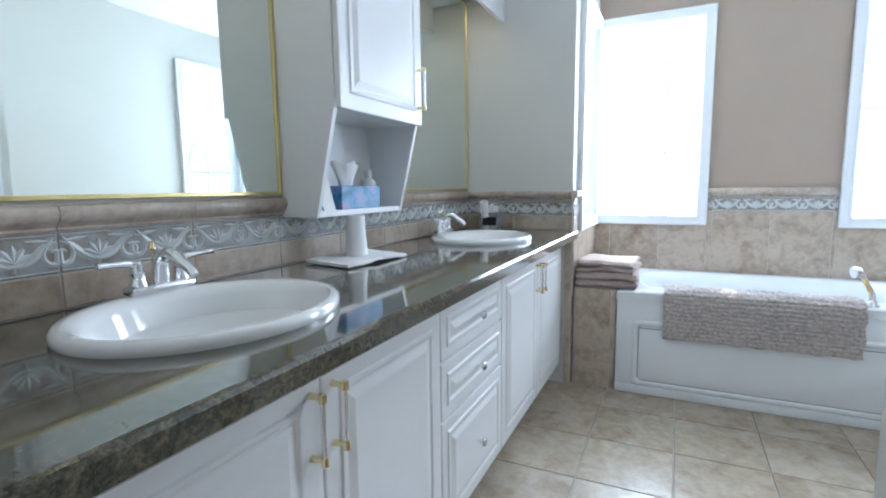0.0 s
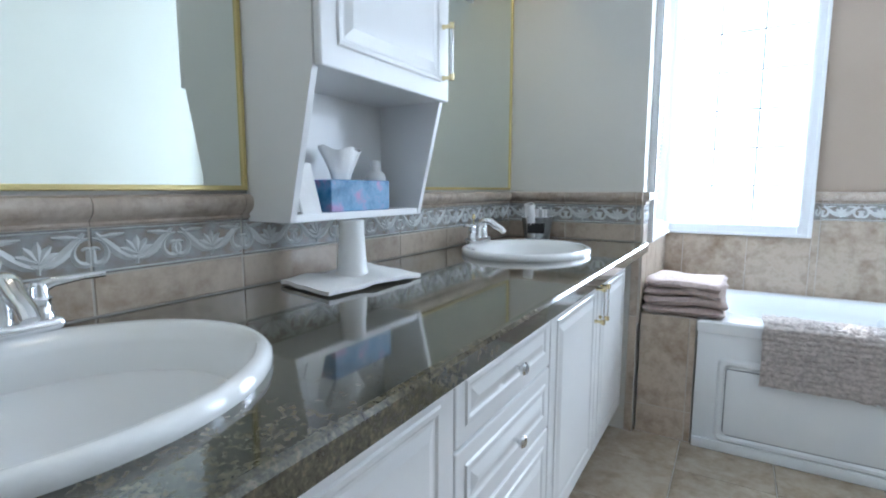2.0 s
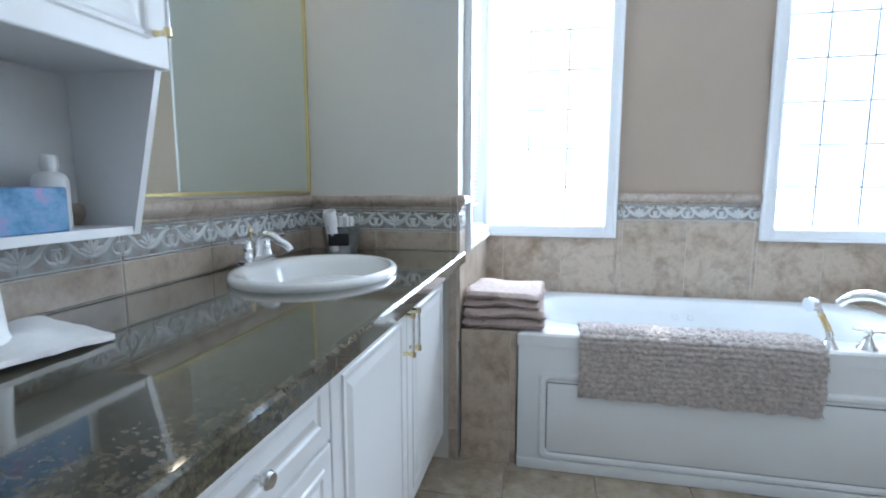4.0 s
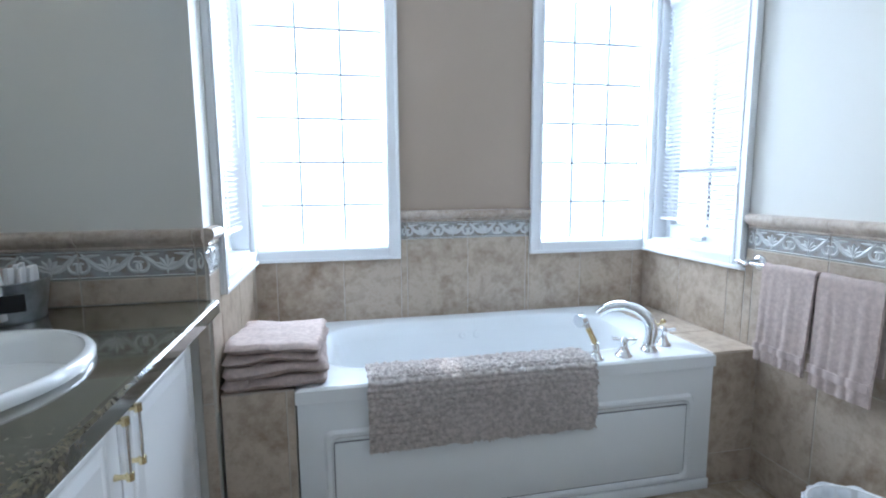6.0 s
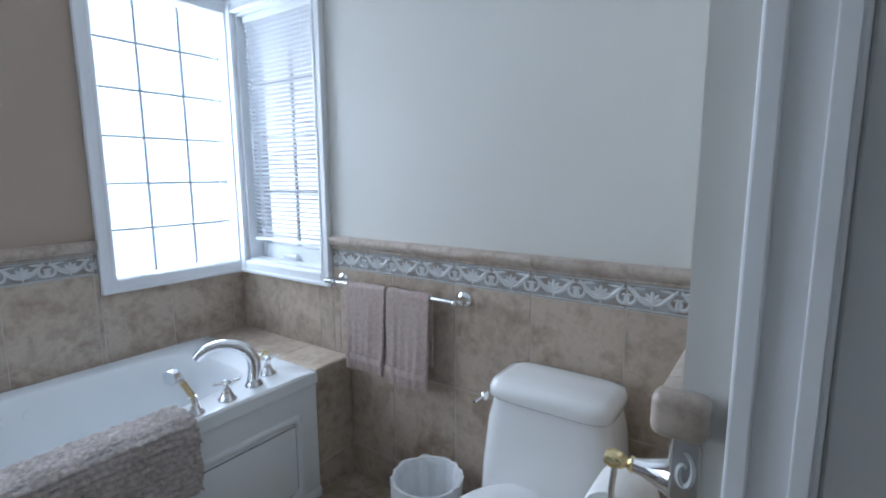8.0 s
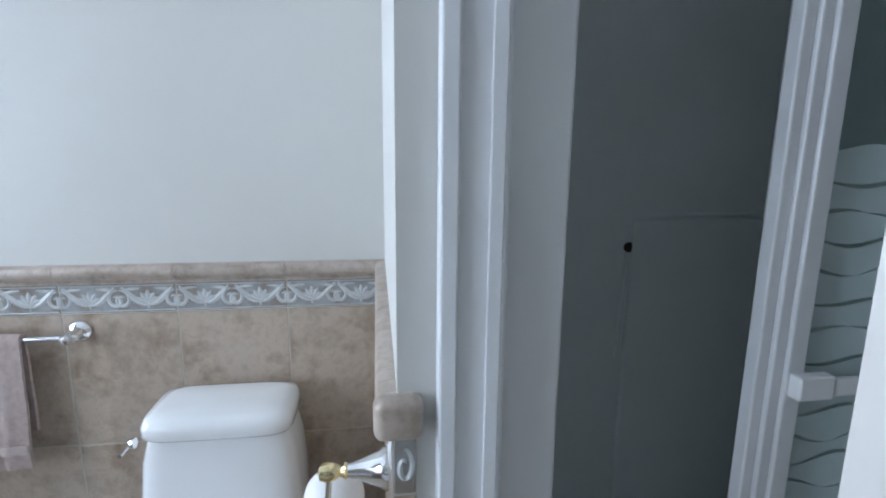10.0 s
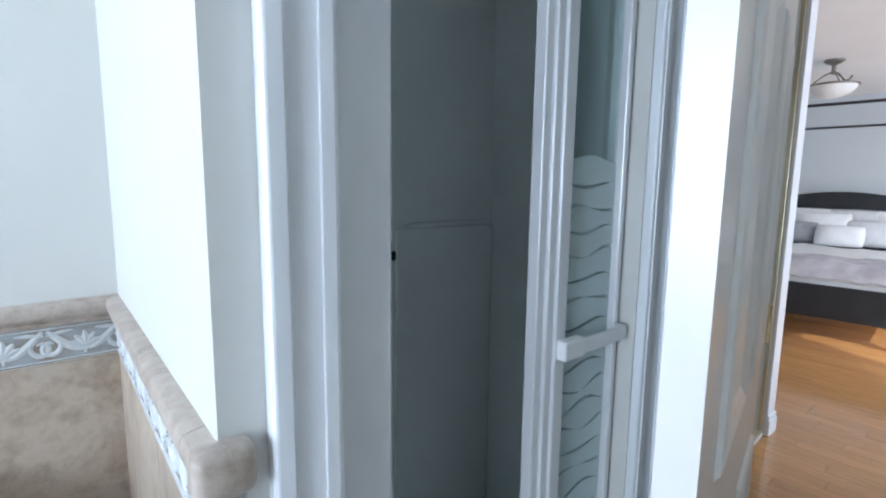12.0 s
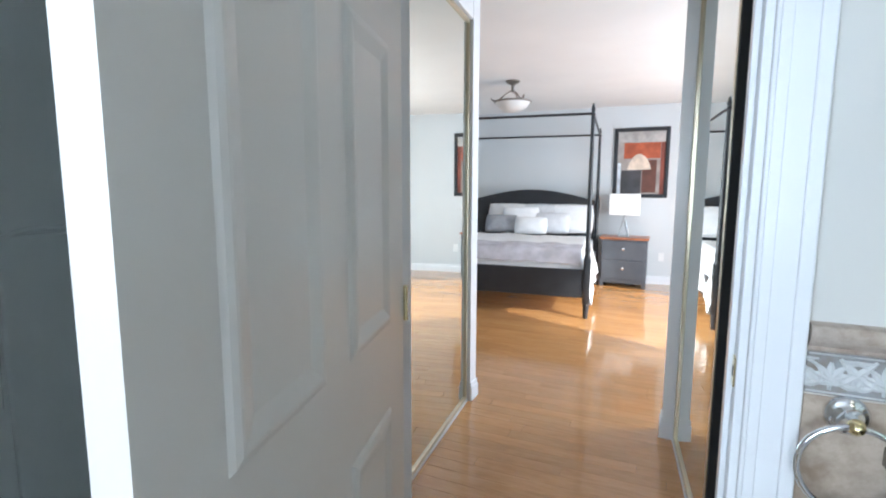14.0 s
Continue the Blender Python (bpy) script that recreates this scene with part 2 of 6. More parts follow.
def add_lathe(bm, profile, n=24, m=None, cap=True, sx=1.0, sy=1.0, mi=0):
    """A turned form: profile of (radius, height) round z."""
    m = m or Matrix()
    rings = []
    for r, z in profile:
        rings.append([bm.verts.new(m @ Vector((sx * r * math.cos(2 * math.pi * i / n), sy * r * math.sin(2 * math.pi * i / n), z))) for i in range(n)])
    for p, q in zip(rings, rings[1:]):
        for i in range(n):
            f = bm.faces.new((p[i], p[(i + 1) % n], q[(i + 1) % n], q[i]))
            f.material_index = mi
    if cap:
        bm.faces.new(rings[0][::-1]).material_index = mi
        bm.faces.new(rings[-1]).material_index = mi


def add_tube(bm, pts, r, n=10, mi=0, cap=True):
    """A round tube along points; r is one radius or one a point."""
    pts = [Vector(p) for p in pts]
    rs = r if isinstance(r, (list, tuple)) else [r] * len(pts)
    rings, up = [], None
    for i, p in enumerate(pts):
        d = (pts[min(i + 1, len(pts) - 1)] - pts[max(i - 1, 0)]).normalized()
        if up is None:
            up = Vector((0, 0, 1)) if abs(d.z) < 0.9 else Vector((1, 0, 0))
        s = d.cross(up).normalized()
        up = s.cross(d).normalized()
        rings.append([bm.verts.new(p + rs[i] * (math.cos(2 * math.pi * k / n) * s + math.sin(2 * math.pi * k / n) * up)) for k in range(n)])
    for p, q in zip(rings, rings[1:]):
        for k in range(n):
            bm.faces.new((p[k], p[(k + 1) % n], q[(k + 1) % n], q[k])).material_index = mi
    if cap:
        bm.faces.new(rings[0][::-1]).material_index = mi
        bm.faces.new(rings[-1]).material_index = mi


def arc(c, u, v, r, a0, a1, n):
    c, u, v = Vector(c), Vector(u), Vector(v)
    return [c + r * (math.cos(radians(a0 + (a1 - a0) * i / n)) * u + math.sin(radians(a0 + (a1 - a0) * i / n)) * v) for i in range(n + 1)]


def tube(name, pts, r, m, parent=None, n=10):
    bm = bmesh.new()
    add_tube(bm, pts, r, n)
    return ob_from(bm, name, m, parent, True, 60)


def lathe(name, profile, m, parent=None, n=24, place=None, sx=1.0, sy=1.0):
    bm = bmesh.new()
    add_lathe(bm, profile, n, place, True, sx, sy)
    bmesh.ops.recalc_face_normals(bm, faces=bm.faces)
    return ob_from(bm, name, m, parent, True, 45)


def add_prism(bm, outline, axis, a, b, mi=0):
    """A flat outline in the two other axes, drawn out along axis from a to b."""
    def at(p, k):
        v = list(p)
        v.insert(axis, k)
        return bm.verts.new(v)
    p, q = [at(o, a) for o in outline], [at(o, b) for o in outline]
    n = len(outline)
    fs = [bm.faces.new(p), bm.faces.new(q[::-1])] + [bm.faces.new((p[i], q[i], q[(i + 1) % n], p[(i + 1) % n])) for i in range(n)]
    for f in fs:
        f.material_index = mi
    bmesh.ops.recalc_face_normals(bm, faces=fs)


def wall(name, a, b, m, label, holes=(), axis=0):
    """A thick wall between corners a and b, its faces square to axis; holes (lo, hi, zlo, zhi) go right through."""
    o = 1 - axis
    us = sorted({a[o], b[o], *[h[0] for h in holes], *[h[1] for h in holes]})
    zs = sorted({a[2], b[2], *[h[2] for h in holes], *[h[3] for h in holes]})
    bm = bmesh.new()
    for u0, u1 in zip(us, us[1:]):
        for z0, z1 in zip(zs, zs[1:]):
            uc, zc = (u0 + u1) / 2, (z0 + z1) / 2
            if any(h[0] < uc < h[1] and h[2] < zc < h[3] for h in holes):
                continue
            p, q = [0, 0, z0], [0, 0, z1]
            p[axis], q[axis], p[o], q[o] = a[axis], b[axis], u0, u1
            add_box(bm, p, q)
    bmesh.ops.remove_doubles(bm, verts=bm.verts, dist=1e-5)
    # inner faces shared by two cells are dropped
    seen = {}
    for f in bm.faces:
        seen.setdefault(tuple(round(c, 4) for c in f.calc_center_median()), []).append(f)
    bmesh.ops.delete(bm, geom=[f for fs in seen.values() if len(fs) > 1 for f in fs], context="FACES_ONLY")
    return tagged(ob_from(bm, name, m), label, "wall", kind="structure")


# ---- the large structure: the bathroom ----
XV, XR, YB, YD, YR = -1.16, 1.46, 4.675, 1.225, 3.865   # vanity wall, right wall, back wall, door wall, vanity's end wall
XA, XS, YP = -0.54, 0.60, 2.435                       # alcove's left wall, shower wall, toilet partition
H, HB = 2.44, 2.42
WZ0, WZ1 = 0.905, 2.105
WA, WB, WE, WW = (-0.515, 0.077), (0.86, 1.435), (4.045, 4.61), (4.055, 4.61)   # the four window openings

wall_west = wall("wall_west", (XV - 0.12, YD - 0.11, 0), (XV, YR + 0.12, H), M_CREAM, "cream painted wall behind the vanity")
wall_return = wall("wall_return", (XV, YR, 0), (XA, YR + 0.12, H), M_CREAM, "cream painted end wall beside the vanity", axis=1)
wall_alcove = wall("wall_alcove", (XA - 0.12, YR + 0.12, 0), (XA, YB + 0.12, H), M_CREAM, "cream painted alcove wall with a blind window", holes=[(*WW, WZ0, WZ1)])
wall_north = wall("wall_north", (XA, YB, 0), (XR + 0.12, YB + 0.12, H), M_TAUPE, "taupe painted wall above the bathtub", holes=[(*WA, WZ0, WZ1), (*WB, WZ0, WZ1)], axis=1)
wall_east = wall("wall_east", (XR, YD - 0.11, 0), (XR + 0.12, YB, H), M_CREAM, "cream painted wall behind the toilet", holes=[(*WE, WZ0, WZ1)])
wall_partition = wall("wall_partition", (XS + 0.1, YP - 0.11, 0), (XR, YP, H), M_CREAM, "cream painted partition beside the toilet", axis=1)
wall_shower = wall("wall_shower", (XS, YD, 0), (XS + 0.1, YP, H), M_CREAM, "cream painted wall round the shower opening", holes=[(1.62, 2.30, 0.1, 2.28)])
DX0, DX1 = -0.285, 0.54
wall_door = wall("wall_door", (XV, YD - 0.11, 0), (XR, YD, H), M_CREAM, "cream painted wall with the bathroom doorway", holes=[(DX0, DX1, 0, 2.05)], axis=1)
ceiling = tagged(box("ceiling", (XV - 0.12, YD - 0.11, H), (XR + 0.12, YB + 0.12, H + 0.1), M_CEIL, bevel=0), "white ceiling of the bathroom", "ceiling", kind="structure")
floor = tagged(box("floor", (XV - 0.12, YD - 0.11, -0.12), (XR + 0.12, YB + 0.12, -0.006), M_GROUT, bevel=0), "beige tiled bathroom floor with pale grout", "floor", kind="structure")

# ---- the bedroom and the closet hall ----
YH, YW = -0.50, -4.97
HX0, HX1 = -0.165, 0.925
BX0, BX1 = -2.4, 3.2
wall_hall_a = wall("wall_hall_a", (HX0 - 0.10, YH, 0), (HX0, YH + 0.10, HB), M_WHITE, "pale painted end of the closet wall")
wall_hall_b = wall("wall_hall_b", (HX1, YH, 0), (HX1 + 0.10, YH + 0.10, HB), M_WHITE, "pale painted end of the closet wall")
wall_closet_a = wall("wall_closet_a", (BX0, YH, 0), (HX0 - 0.10, YH + 0.10, HB), M_BLUEGREY, "pale painted bedroom wall", axis=1)
wall_closet_b = wall("wall_closet_b", (HX1 + 0.10, YH, 0), (BX1, YH + 0.10, HB), M_BLUEGREY, "pale painted bedroom wall", axis=1)
wall_closet_c = wall("wall_closet_c", (HX0 - 0.7, YH + 0.1, 0), (HX0 - 0.6, YD - 0.11, HB), M_BLUEGREY, "closet back wall")
wall_closet_d = wall("wall_closet_d", (HX1 + 0.6, YH + 0.1, 0), (HX1 + 0.7, YD - 0.11, HB), M_BLUEGREY, "closet back wall")
wall_bed = wall("wall_bed", (BX0, YW - 0.12, 0), (BX1, YW, HB), M_BLUEGREY, "pale blue-grey bedroom wall behind the bed", axis=1)
wall_bed_west = wall("wall_bed_west", (BX0 - 0.12, YW - 0.12, 0), (BX0, YH + 0.1, HB), M_BLUEGREY, "pale blue-grey bedroom wall with a wide window", holes=[(-3.4, -1.0, 0.2, 2.1)])
wall_bed_east = wall("wall_bed_east", (BX1, YW - 0.12, 0), (BX1 + 0.12, YH + 0.1, HB), M_BLUEGREY, "pale blue-grey bedroom wall")
ceiling_bed = tagged(box("ceiling_bed", (BX0 - 0.12, YW - 0.12, HB), (BX1 + 0.12, YD - 0.11, HB + 0.1), M_CEIL, bevel=0), "white bedroom ceiling", "ceiling", kind="structure")
floor_bed = tagged(box("floor_bed", (BX0 - 0.12, YW - 0.12, -0.12), (BX1 + 0.12, YD - 0.112, -0.012), M_NAVY, bevel=0), "honey oak plank floor of the bedroom", "floor", kind="structure")
ground = tagged(box("ground", (-300, -300, -3.2), (300, 300, -3.0), M_SNOW, bevel=0), "snowy ground outside the house", "ground", kind="structure")

window_light("window_lamp_a", (-0.22, YB + 0.15, 1.5), (-0.22, 0, 1.42), 0.58, 1.18, 36)
window_light("window_lamp_b", (1.147, YB + 0.15, 1.5), (1.08, 0, 1.42), 0.56, 1.18, 30)
window_light("window_lamp_c", (BX0 - 0.25, -2.2, 1.2), (5, -2.4, 0.9), 2.2, 1.8, 125)


# added glowing white planes beyond the glass blocks; backdrop_a also keeps the sun out
M_BACKGLOW = glow_mat("white backdrop glow", (0.93, 0.97, 1.0), 1.8)
for n, x0, x1 in (("backdrop_a", -2.1, 0.40), ("backdrop_b", 0.62, 1.75)):
    bm = bmesh.new()
    bm.faces.new([bm.verts.new(p) for p in ((x0, YB + 0.55, 0.5), (x1, YB + 0.55, 0.5), (x1, YB + 0.55, 3.1), (x0, YB + 0.55, 3.1))])
    tagged(ob_from(bm, n, M_BACKGLOW), "plain glowing white backdrop outside the glass blocks", "backdrop", kind="structure")


bm = bmesh.new()
bm.faces.new([bm.verts.new(p) for p in ((24, -6, -3), (24, 45, -3), (24, 45, 22), (24, -6, 22))])
tagged(ob_from(bm, "backdrop_c", glow_mat("pale winter sky", (0.90, 0.95, 1.0), 0.45)), "pale hazy winter sky beyond the trees", "backdrop", kind="structure")


# ---- trim ----
def casing(name, axis, face, out, u0, u1, z0, z1, w, label, legs_only=False, t=0.022):
    """A moulded casing round an opening on the wall plane axis = face; out: +1 or -1, the way it stands proud."""
    o = 1 - axis
    bm = bmesh.new()
    def bar(ua, ub, za, zb, ta, tb, bev):
        p, q = [0, 0, za], [0, 0, zb]
        p[axis], q[axis], p[o], q[o] = face + out * ta, face + out * tb, ua, ub
        add_box(bm, p, q, bev)
    zt = z1 + w
    zb = z0 if legs_only else z0 - w
    for s, u in ((-1, u0), (1, u1)):
        bar(u, u + s * w, zb, zt, 0.0, t, 0.004)
        bar(u + s * w * 0.72, u + s * w * 1.0, zb, zt, t, t + 0.008, 0.004)
        bar(u + s * w * 0.08, u + s * w * 0.3, zb, zt, t, t + 0.004, 0.002)
    for z, s in ((z1, 1),) + (() if legs_only else ((z0, -1),)):
        bar(u0, u1, z, z + s * w, 0.0, t, 0.004)
        bar(u0 - w * 0.72, u1 + w * 0.72, z + s * w * 0.72, z + s * w, t, t + 0.0077, 0.004)
        bar(u0, u1, z + s * w * 0.08, z + s * w * 0.3, t, t + 0.0037, 0.002)
    return tagged(ob_from(bm, name, M_WHITE), label, "trim", kind="structure")
casing("trim_window_a", 1, YB, -1, *WA, WZ0, WZ1, 0.06, "white moulded casing of the glass block window")
casing("trim_window_b", 1, YB, -1, *WB, WZ0, WZ1, 0.06, "white moulded casing of the glass block window")
casing("trim_window_c", 0, XR, -1, *WE, WZ0, WZ1, 0.06, "white moulded casing of the side window")
casing("trim_window_d", 0, XA, 1, *WW, WZ0, WZ1, 0.06, "white moulded casing of the side window")
casing("trim_shower", 0, XS, -1, 1.62, 2.30, 0.0, 2.28, 0.085, "white moulded casing round the shower", True)
casing("trim_door", 1, YD, 1, DX0, DX1, 0.0, 2.05, 0.092, "white moulded door casing", True, 0.016)
casing("trim_door_b", 1, YD - 0.11, -1, DX0, DX1, 0.0, 2.05, 0.07, "white moulded door casing", True, 0.016)
bm = bmesh.new()
add_box(bm, (DX0 - 0.001, YD - 0.11, 0), (DX0 + 0.016, YD, 2.05), 0.002)
add_box(bm, (DX0 + 0.016, YD - 0.075, 0), (DX0 + 0.028, YD - 0.04, 2.04), 0.002)
add_box(bm, (DX1 - 0.012, YD - 0.11, 0), (DX1 + 0.001, YD, 2.05), 0.002)
tagged(ob_from(bm, "door_jamb", M_WHITE), "white painted door jamb with its stop", "trim", kind="structure")
strike = empty("strike_plate", (DX0 + 0.0165, YD - 0.02, 0.95), "small brass strike plate let into the white jamb", "strike plate")
box("plate", (0, -0.014, -0.03), (0.003, 0.014, 0.03), M_BRASS, strike, 0.001)
# no hole is cut: a black block puts in its shade
box("latch_hole_shade", (0.002, -0.006, -0.01), (0.0035, 0.006, 0.01), M_MATT_BLACK, strike, 0)


# ---- windows ----
def glass_block_window(name, x0, x1, label):
    w = empty(name, (0, 0, 0), label, "window", kind="structure")
    nx, nz = 3, 6
    bw, bh = (x1 - x0) / nx, (WZ1 - WZ0) / nz
    y0 = YB + 0.05
    bm = bmesh.new()
    for i in range(nx + 1):
        add_box(bm, (x0 + i * bw - 0.005, y0 - 0.001, WZ0), (x0 + i * bw + 0.005, y0 + 0.012, WZ1))
    for k in range(nz + 1):
        add_box(bm, (x0, y0 - 0.0014, WZ0 + k * bh - 0.005), (x1, y0 + 0.0116, WZ0 + k * bh + 0.005))
    ob_from(bm, "mortar", M_MORTAR, w)
    bm = bmesh.new()
    add_box(bm, (-bw / 2 + 0.005, 0, -bh / 2 + 0.005), (bw / 2 - 0.005, 0.075, bh / 2 - 0.005), 0.012, 3)
    first = ob_from(bm, "glass_block", M_BLOCK, w, True, 30)
    first.visible_shadow = False
    for i in range(nx):
        for k in range(nz):
            m = pose(x0 + (i + 0.5) * bw, y0, WZ0 + (k + 0.5) * bh)
            if i == k == 0:
                first.matrix_basis = m
            else:
                share("glass_block", first, m, w).visible_shadow = False
    bm = bmesh.new()
    for a, b in (((x0 - 0.02, YB - 0.002, WZ0 - 0.02), (x0 + 0.003, YB + 0.118, WZ1 + 0.02)), ((x1 - 0.003, YB - 0.002, WZ0 - 0.02), (x1 + 0.02, YB + 0.118, WZ1 + 0.02)),
                 ((x0 + 0.003, YB - 0.002, WZ0 - 0.02), (x1 - 0.003, YB + 0.118, WZ0 + 0.003)), ((x0 + 0.003, YB - 0.002, WZ1 - 0.003), (x1 - 0.003, YB + 0.118, WZ1 + 0.02))):
        add_box(bm, a, b)
    ob_from(bm, "reveal", M_WHITE, w)
    return w


glass_block_window("window_1", *WA, "glass block window in a white casing")
glass_block_window("window_2", *WB, "glass block window in a white casing")


def side_window(name, x, out, y0, y1, label):
    """A casement with thin bars; out: the way to the outside along x."""
    w = empty(name, (0, 0, 0), label, "window", kind="structure")
    xo = x + out * 0.075
    bm = bmesh.new()
    for a, b in (((y0, WZ0), (y0 + 0.04, WZ1)), ((y1 - 0.04, WZ0), (y1, WZ1)), ((y0 + 0.04, WZ0), (y1 - 0.04, WZ0 + 0.085)), ((y0 + 0.04, WZ1 - 0.05), (y1 - 0.04, WZ1))):
        add_box(bm, (xo, *a), (xo + out * 0.045, *b), 0.004)
    ob_from(bm, "frame", M_WHITE, w)
    bm = bmesh.new()
    ym = (y0 + y1) / 2
    add_box(bm, (xo + out * 0.014, ym - 0.006, WZ0 + 0.085), (xo + out * 0.026, ym + 0.006, WZ1 - 0.05))
    for k in range(1, 4):
        z = WZ0 + 0.085 + k * (WZ1 - WZ0 - 0.135) / 4
        add_box(bm, (xo + out * 0.015, y0 + 0.04, z - 0.006), (xo + out * 0.025, y1 - 0.04, z + 0.006))
    ob_from(bm, "muntin", mat("grey window bar", (0.35, 0.38, 0.42), 0.5), w)
    p = box("pane", (xo + out * 0.018, y0 + 0.04, WZ0 + 0.085), (xo + out * 0.022, y1 - 0.04, WZ1 - 0.05), M_PANE, w, 0)
    p.visible_shadow = False
    bm = bmesh.new()
    for a, b in (((y0, WZ0 - 0.001), (y1, WZ0 + 0.012)), ((y0, WZ1 - 0.012), (y1, WZ1 + 0.001))):
        add_box(bm, (x, *a), (xo, *b))
    for a, b in (((y0 - 0.001, WZ0), (y0 + 0.012, WZ1)), ((y1 - 0.012, WZ0), (y1 + 0.001, WZ1))):
        add_box(bm, (x, *a), (xo, *b))
    ob_from(bm, "reveal", M_WHITE, w)
    bm = bmesh.new()
    add_box(bm, (xo - out * 0.02, ym - 0.02, WZ0 + 0.02), (xo, ym + 0.09, WZ0 + 0.045), 0.006)
    add_tube(bm, [(xo - out * 0.02, ym + 0.07, WZ0 + 0.035), (xo - out * 0.04, ym + 0.03, WZ0 + 0.045), (xo - out * 0.04, ym - 0.05, WZ0 + 0.04)], 0.006, 8)
    ob_from(bm, "crank", M_WHITE, w, True)
    return w


side_window("window_3", XR, 1, *WE, "white casement window with thin bars behind a blind")
side_window("window_4", XA, -1, *WW, "white casement window with thin bars behind a blind")


def blind(x, out, y0, y1, zlo, tilt):
    b = empty("venetian_blind", (x + out * 0.035, (y0 + y1) / 2, WZ1), "white narrow-slat venetian blind lowered in the window", "blind", "window blinds")
    L = y1 - y0 - 0.03
    box("headrail", (-0.015, -L / 2, -0.045), (0.015, L / 2, -0.013), M_BLIND, b, 0.003)
    n = int((WZ1 - 0.06 - zlo) / 0.0205)
    bm = bmesh.new()
    for s in range(4):
        a, c = -0.0125 + s * 0.00625, -0.0125 + (s + 1) * 0.00625
        za, zc = 0.0022 * (1 - (a / 0.0125) ** 2), 0.0022 * (1 - (c / 0.0125) ** 2)
        v = [bm.verts.new(p) for p in ((a, -L / 2, za), (c, -L / 2, zc), (c, L / 2, zc), (a, L / 2, za), (a, -L / 2, za - 0.0006), (c, -L / 2, zc - 0.0006), (c, L / 2, zc - 0.0006), (a, L / 2, za - 0.0006))]
        bm.faces.new(v[:4])
        bm.faces.new((v[7], v[6], v[5], v[4]))
    bmesh.ops.remove_doubles(bm, verts=bm.verts, dist=1e-6)
    first = None
    for k in range(n):
        m = pose(0, 0, -0.06 - k * 0.0205, 0, tilt * out, 0)
        if first is None:
            first = ob_from(bm, "slat", M_BLIND, b)
            first.matrix_basis = m
        else:
            share("slat", first, m, b)
    zb = -0.06 - n * 0.0205
    box("bottom_rail", (-0.012, -L / 2, zb - 0.008), (0.012, L / 2, zb + 0.006), M_BLIND, b, 0.003)
    bm = bmesh.new()
    for y in (-L * 0.33, L * 0.33):
        add_tube(bm, [(0.013, y, -0.04), (0.013, y, zb)], 0.0008, 5)
        add_tube(bm, [(-0.013, y, -0.04), (-0.013, y, zb)], 0.0008, 5)
    ob_from(bm, "cord", M_BLIND, b)
    tube("wand", [(-out * 0.018, L * 0.42, -0.04), (-out * 0.022, L * 0.42, -0.75)], 0.003, M_BLIND, b, 6)


blind(XR, 1, WE[0] + 0.015, WE[1] - 0.015, WZ0 + 0.10, 24)
blind(XA, -1, WW[0] + 0.015, WW[1] - 0.015, WZ0 + 0.10, 24)


# ---- vanity ----
FX = -0.595            # the cabinet fronts
CT = 0.86              # the counter's top


def raised_panel(bm, y0, y1, z0, z1, x, border=0.055, t=0.019):
    """A cabinet front facing +x: slab with a sunk field and a raised centre."""
    add_box(bm, (x - t, y0, z0), (x, y1, z1), 0.004, 2)
    b = min(border, 0.3 * (z1 - z0))
    def ring(o, dx):
        return [bm.verts.new((x + dx, p, q)) for p, q in ((y0 + o, z0 + o), (y1 - o, z0 + o), (y1 - o, z1 - o), (y0 + o, z1 - o))]
    rs = [ring(b - 0.008, 0.0006), ring(b - 0.004, 0.004), ring(b + 0.004, 0.004), ring(b + 0.01, 0.0008), ring(b + 0.016, 0.0008), ring(b + 0.036, 0.0065)]
    for p, q in zip(rs, rs[1:]):
        for i in range(4):
            bm.faces.new((p[i], p[(i + 1) % 4], q[(i + 1) % 4], q[i]))
    bm.faces.new(rs[-1])


def bar_handle(parent, y, z0, z1, x):
    bm = bmesh.new()
    for z in (z0, z1):
        add_tube(bm, [(x, y, z), (x + 0.012, y, z), (x + 0.028, y, z)], [0.007, 0.005, 0.006], 10, 1)
        add_tube(bm, [(x + 0.028, y, z - 0.008), (x + 0.028, y, z + 0.008)], 0.0075, 10, 1)
    add_tube(bm, [(x + 0.028, y, z0), (x + 0.028, y, z1)], 0.0045, 10, 0)
    return tagged(ob_from(bm, "handle", [M_CHROME, M_BRASS], parent, True), "chrome bar handle with brass ends")


vanity = empty("vanity_cabinet", (0, 0, 0), "white raised-panel vanity cabinet under a dark granite counter", "cabinet")
V0, V1 = YD + 0.004, YR - 0.004
bm = bmesh.new()
add_box(bm, (XV + 0.003, V0, 0.10), (FX - 0.021, V1, CT - 0.04), 0.002)
add_box(bm, (XV + 0.003, V0, 0.0), (FX - 0.075, V1, 0.10))
ob_from(bm, "body", M_CAB, vanity)
ZD0, ZD1 = 0.115, 0.782
for k, (a, b) in enumerate(((1.30, 1.83), (1.83, 2.322), (2.838, 3.35), (3.35, 3.855))):
    bm = bmesh.new()
    raised_panel(bm, a + 0.002, b - 0.002, ZD0, ZD1, FX)
    d = ob_from(bm, "door", M_CAB, vanity)
    bar_handle(d, b - 0.030 if k % 2 == 0 else a + 0.032, 0.63, 0.745, FX)
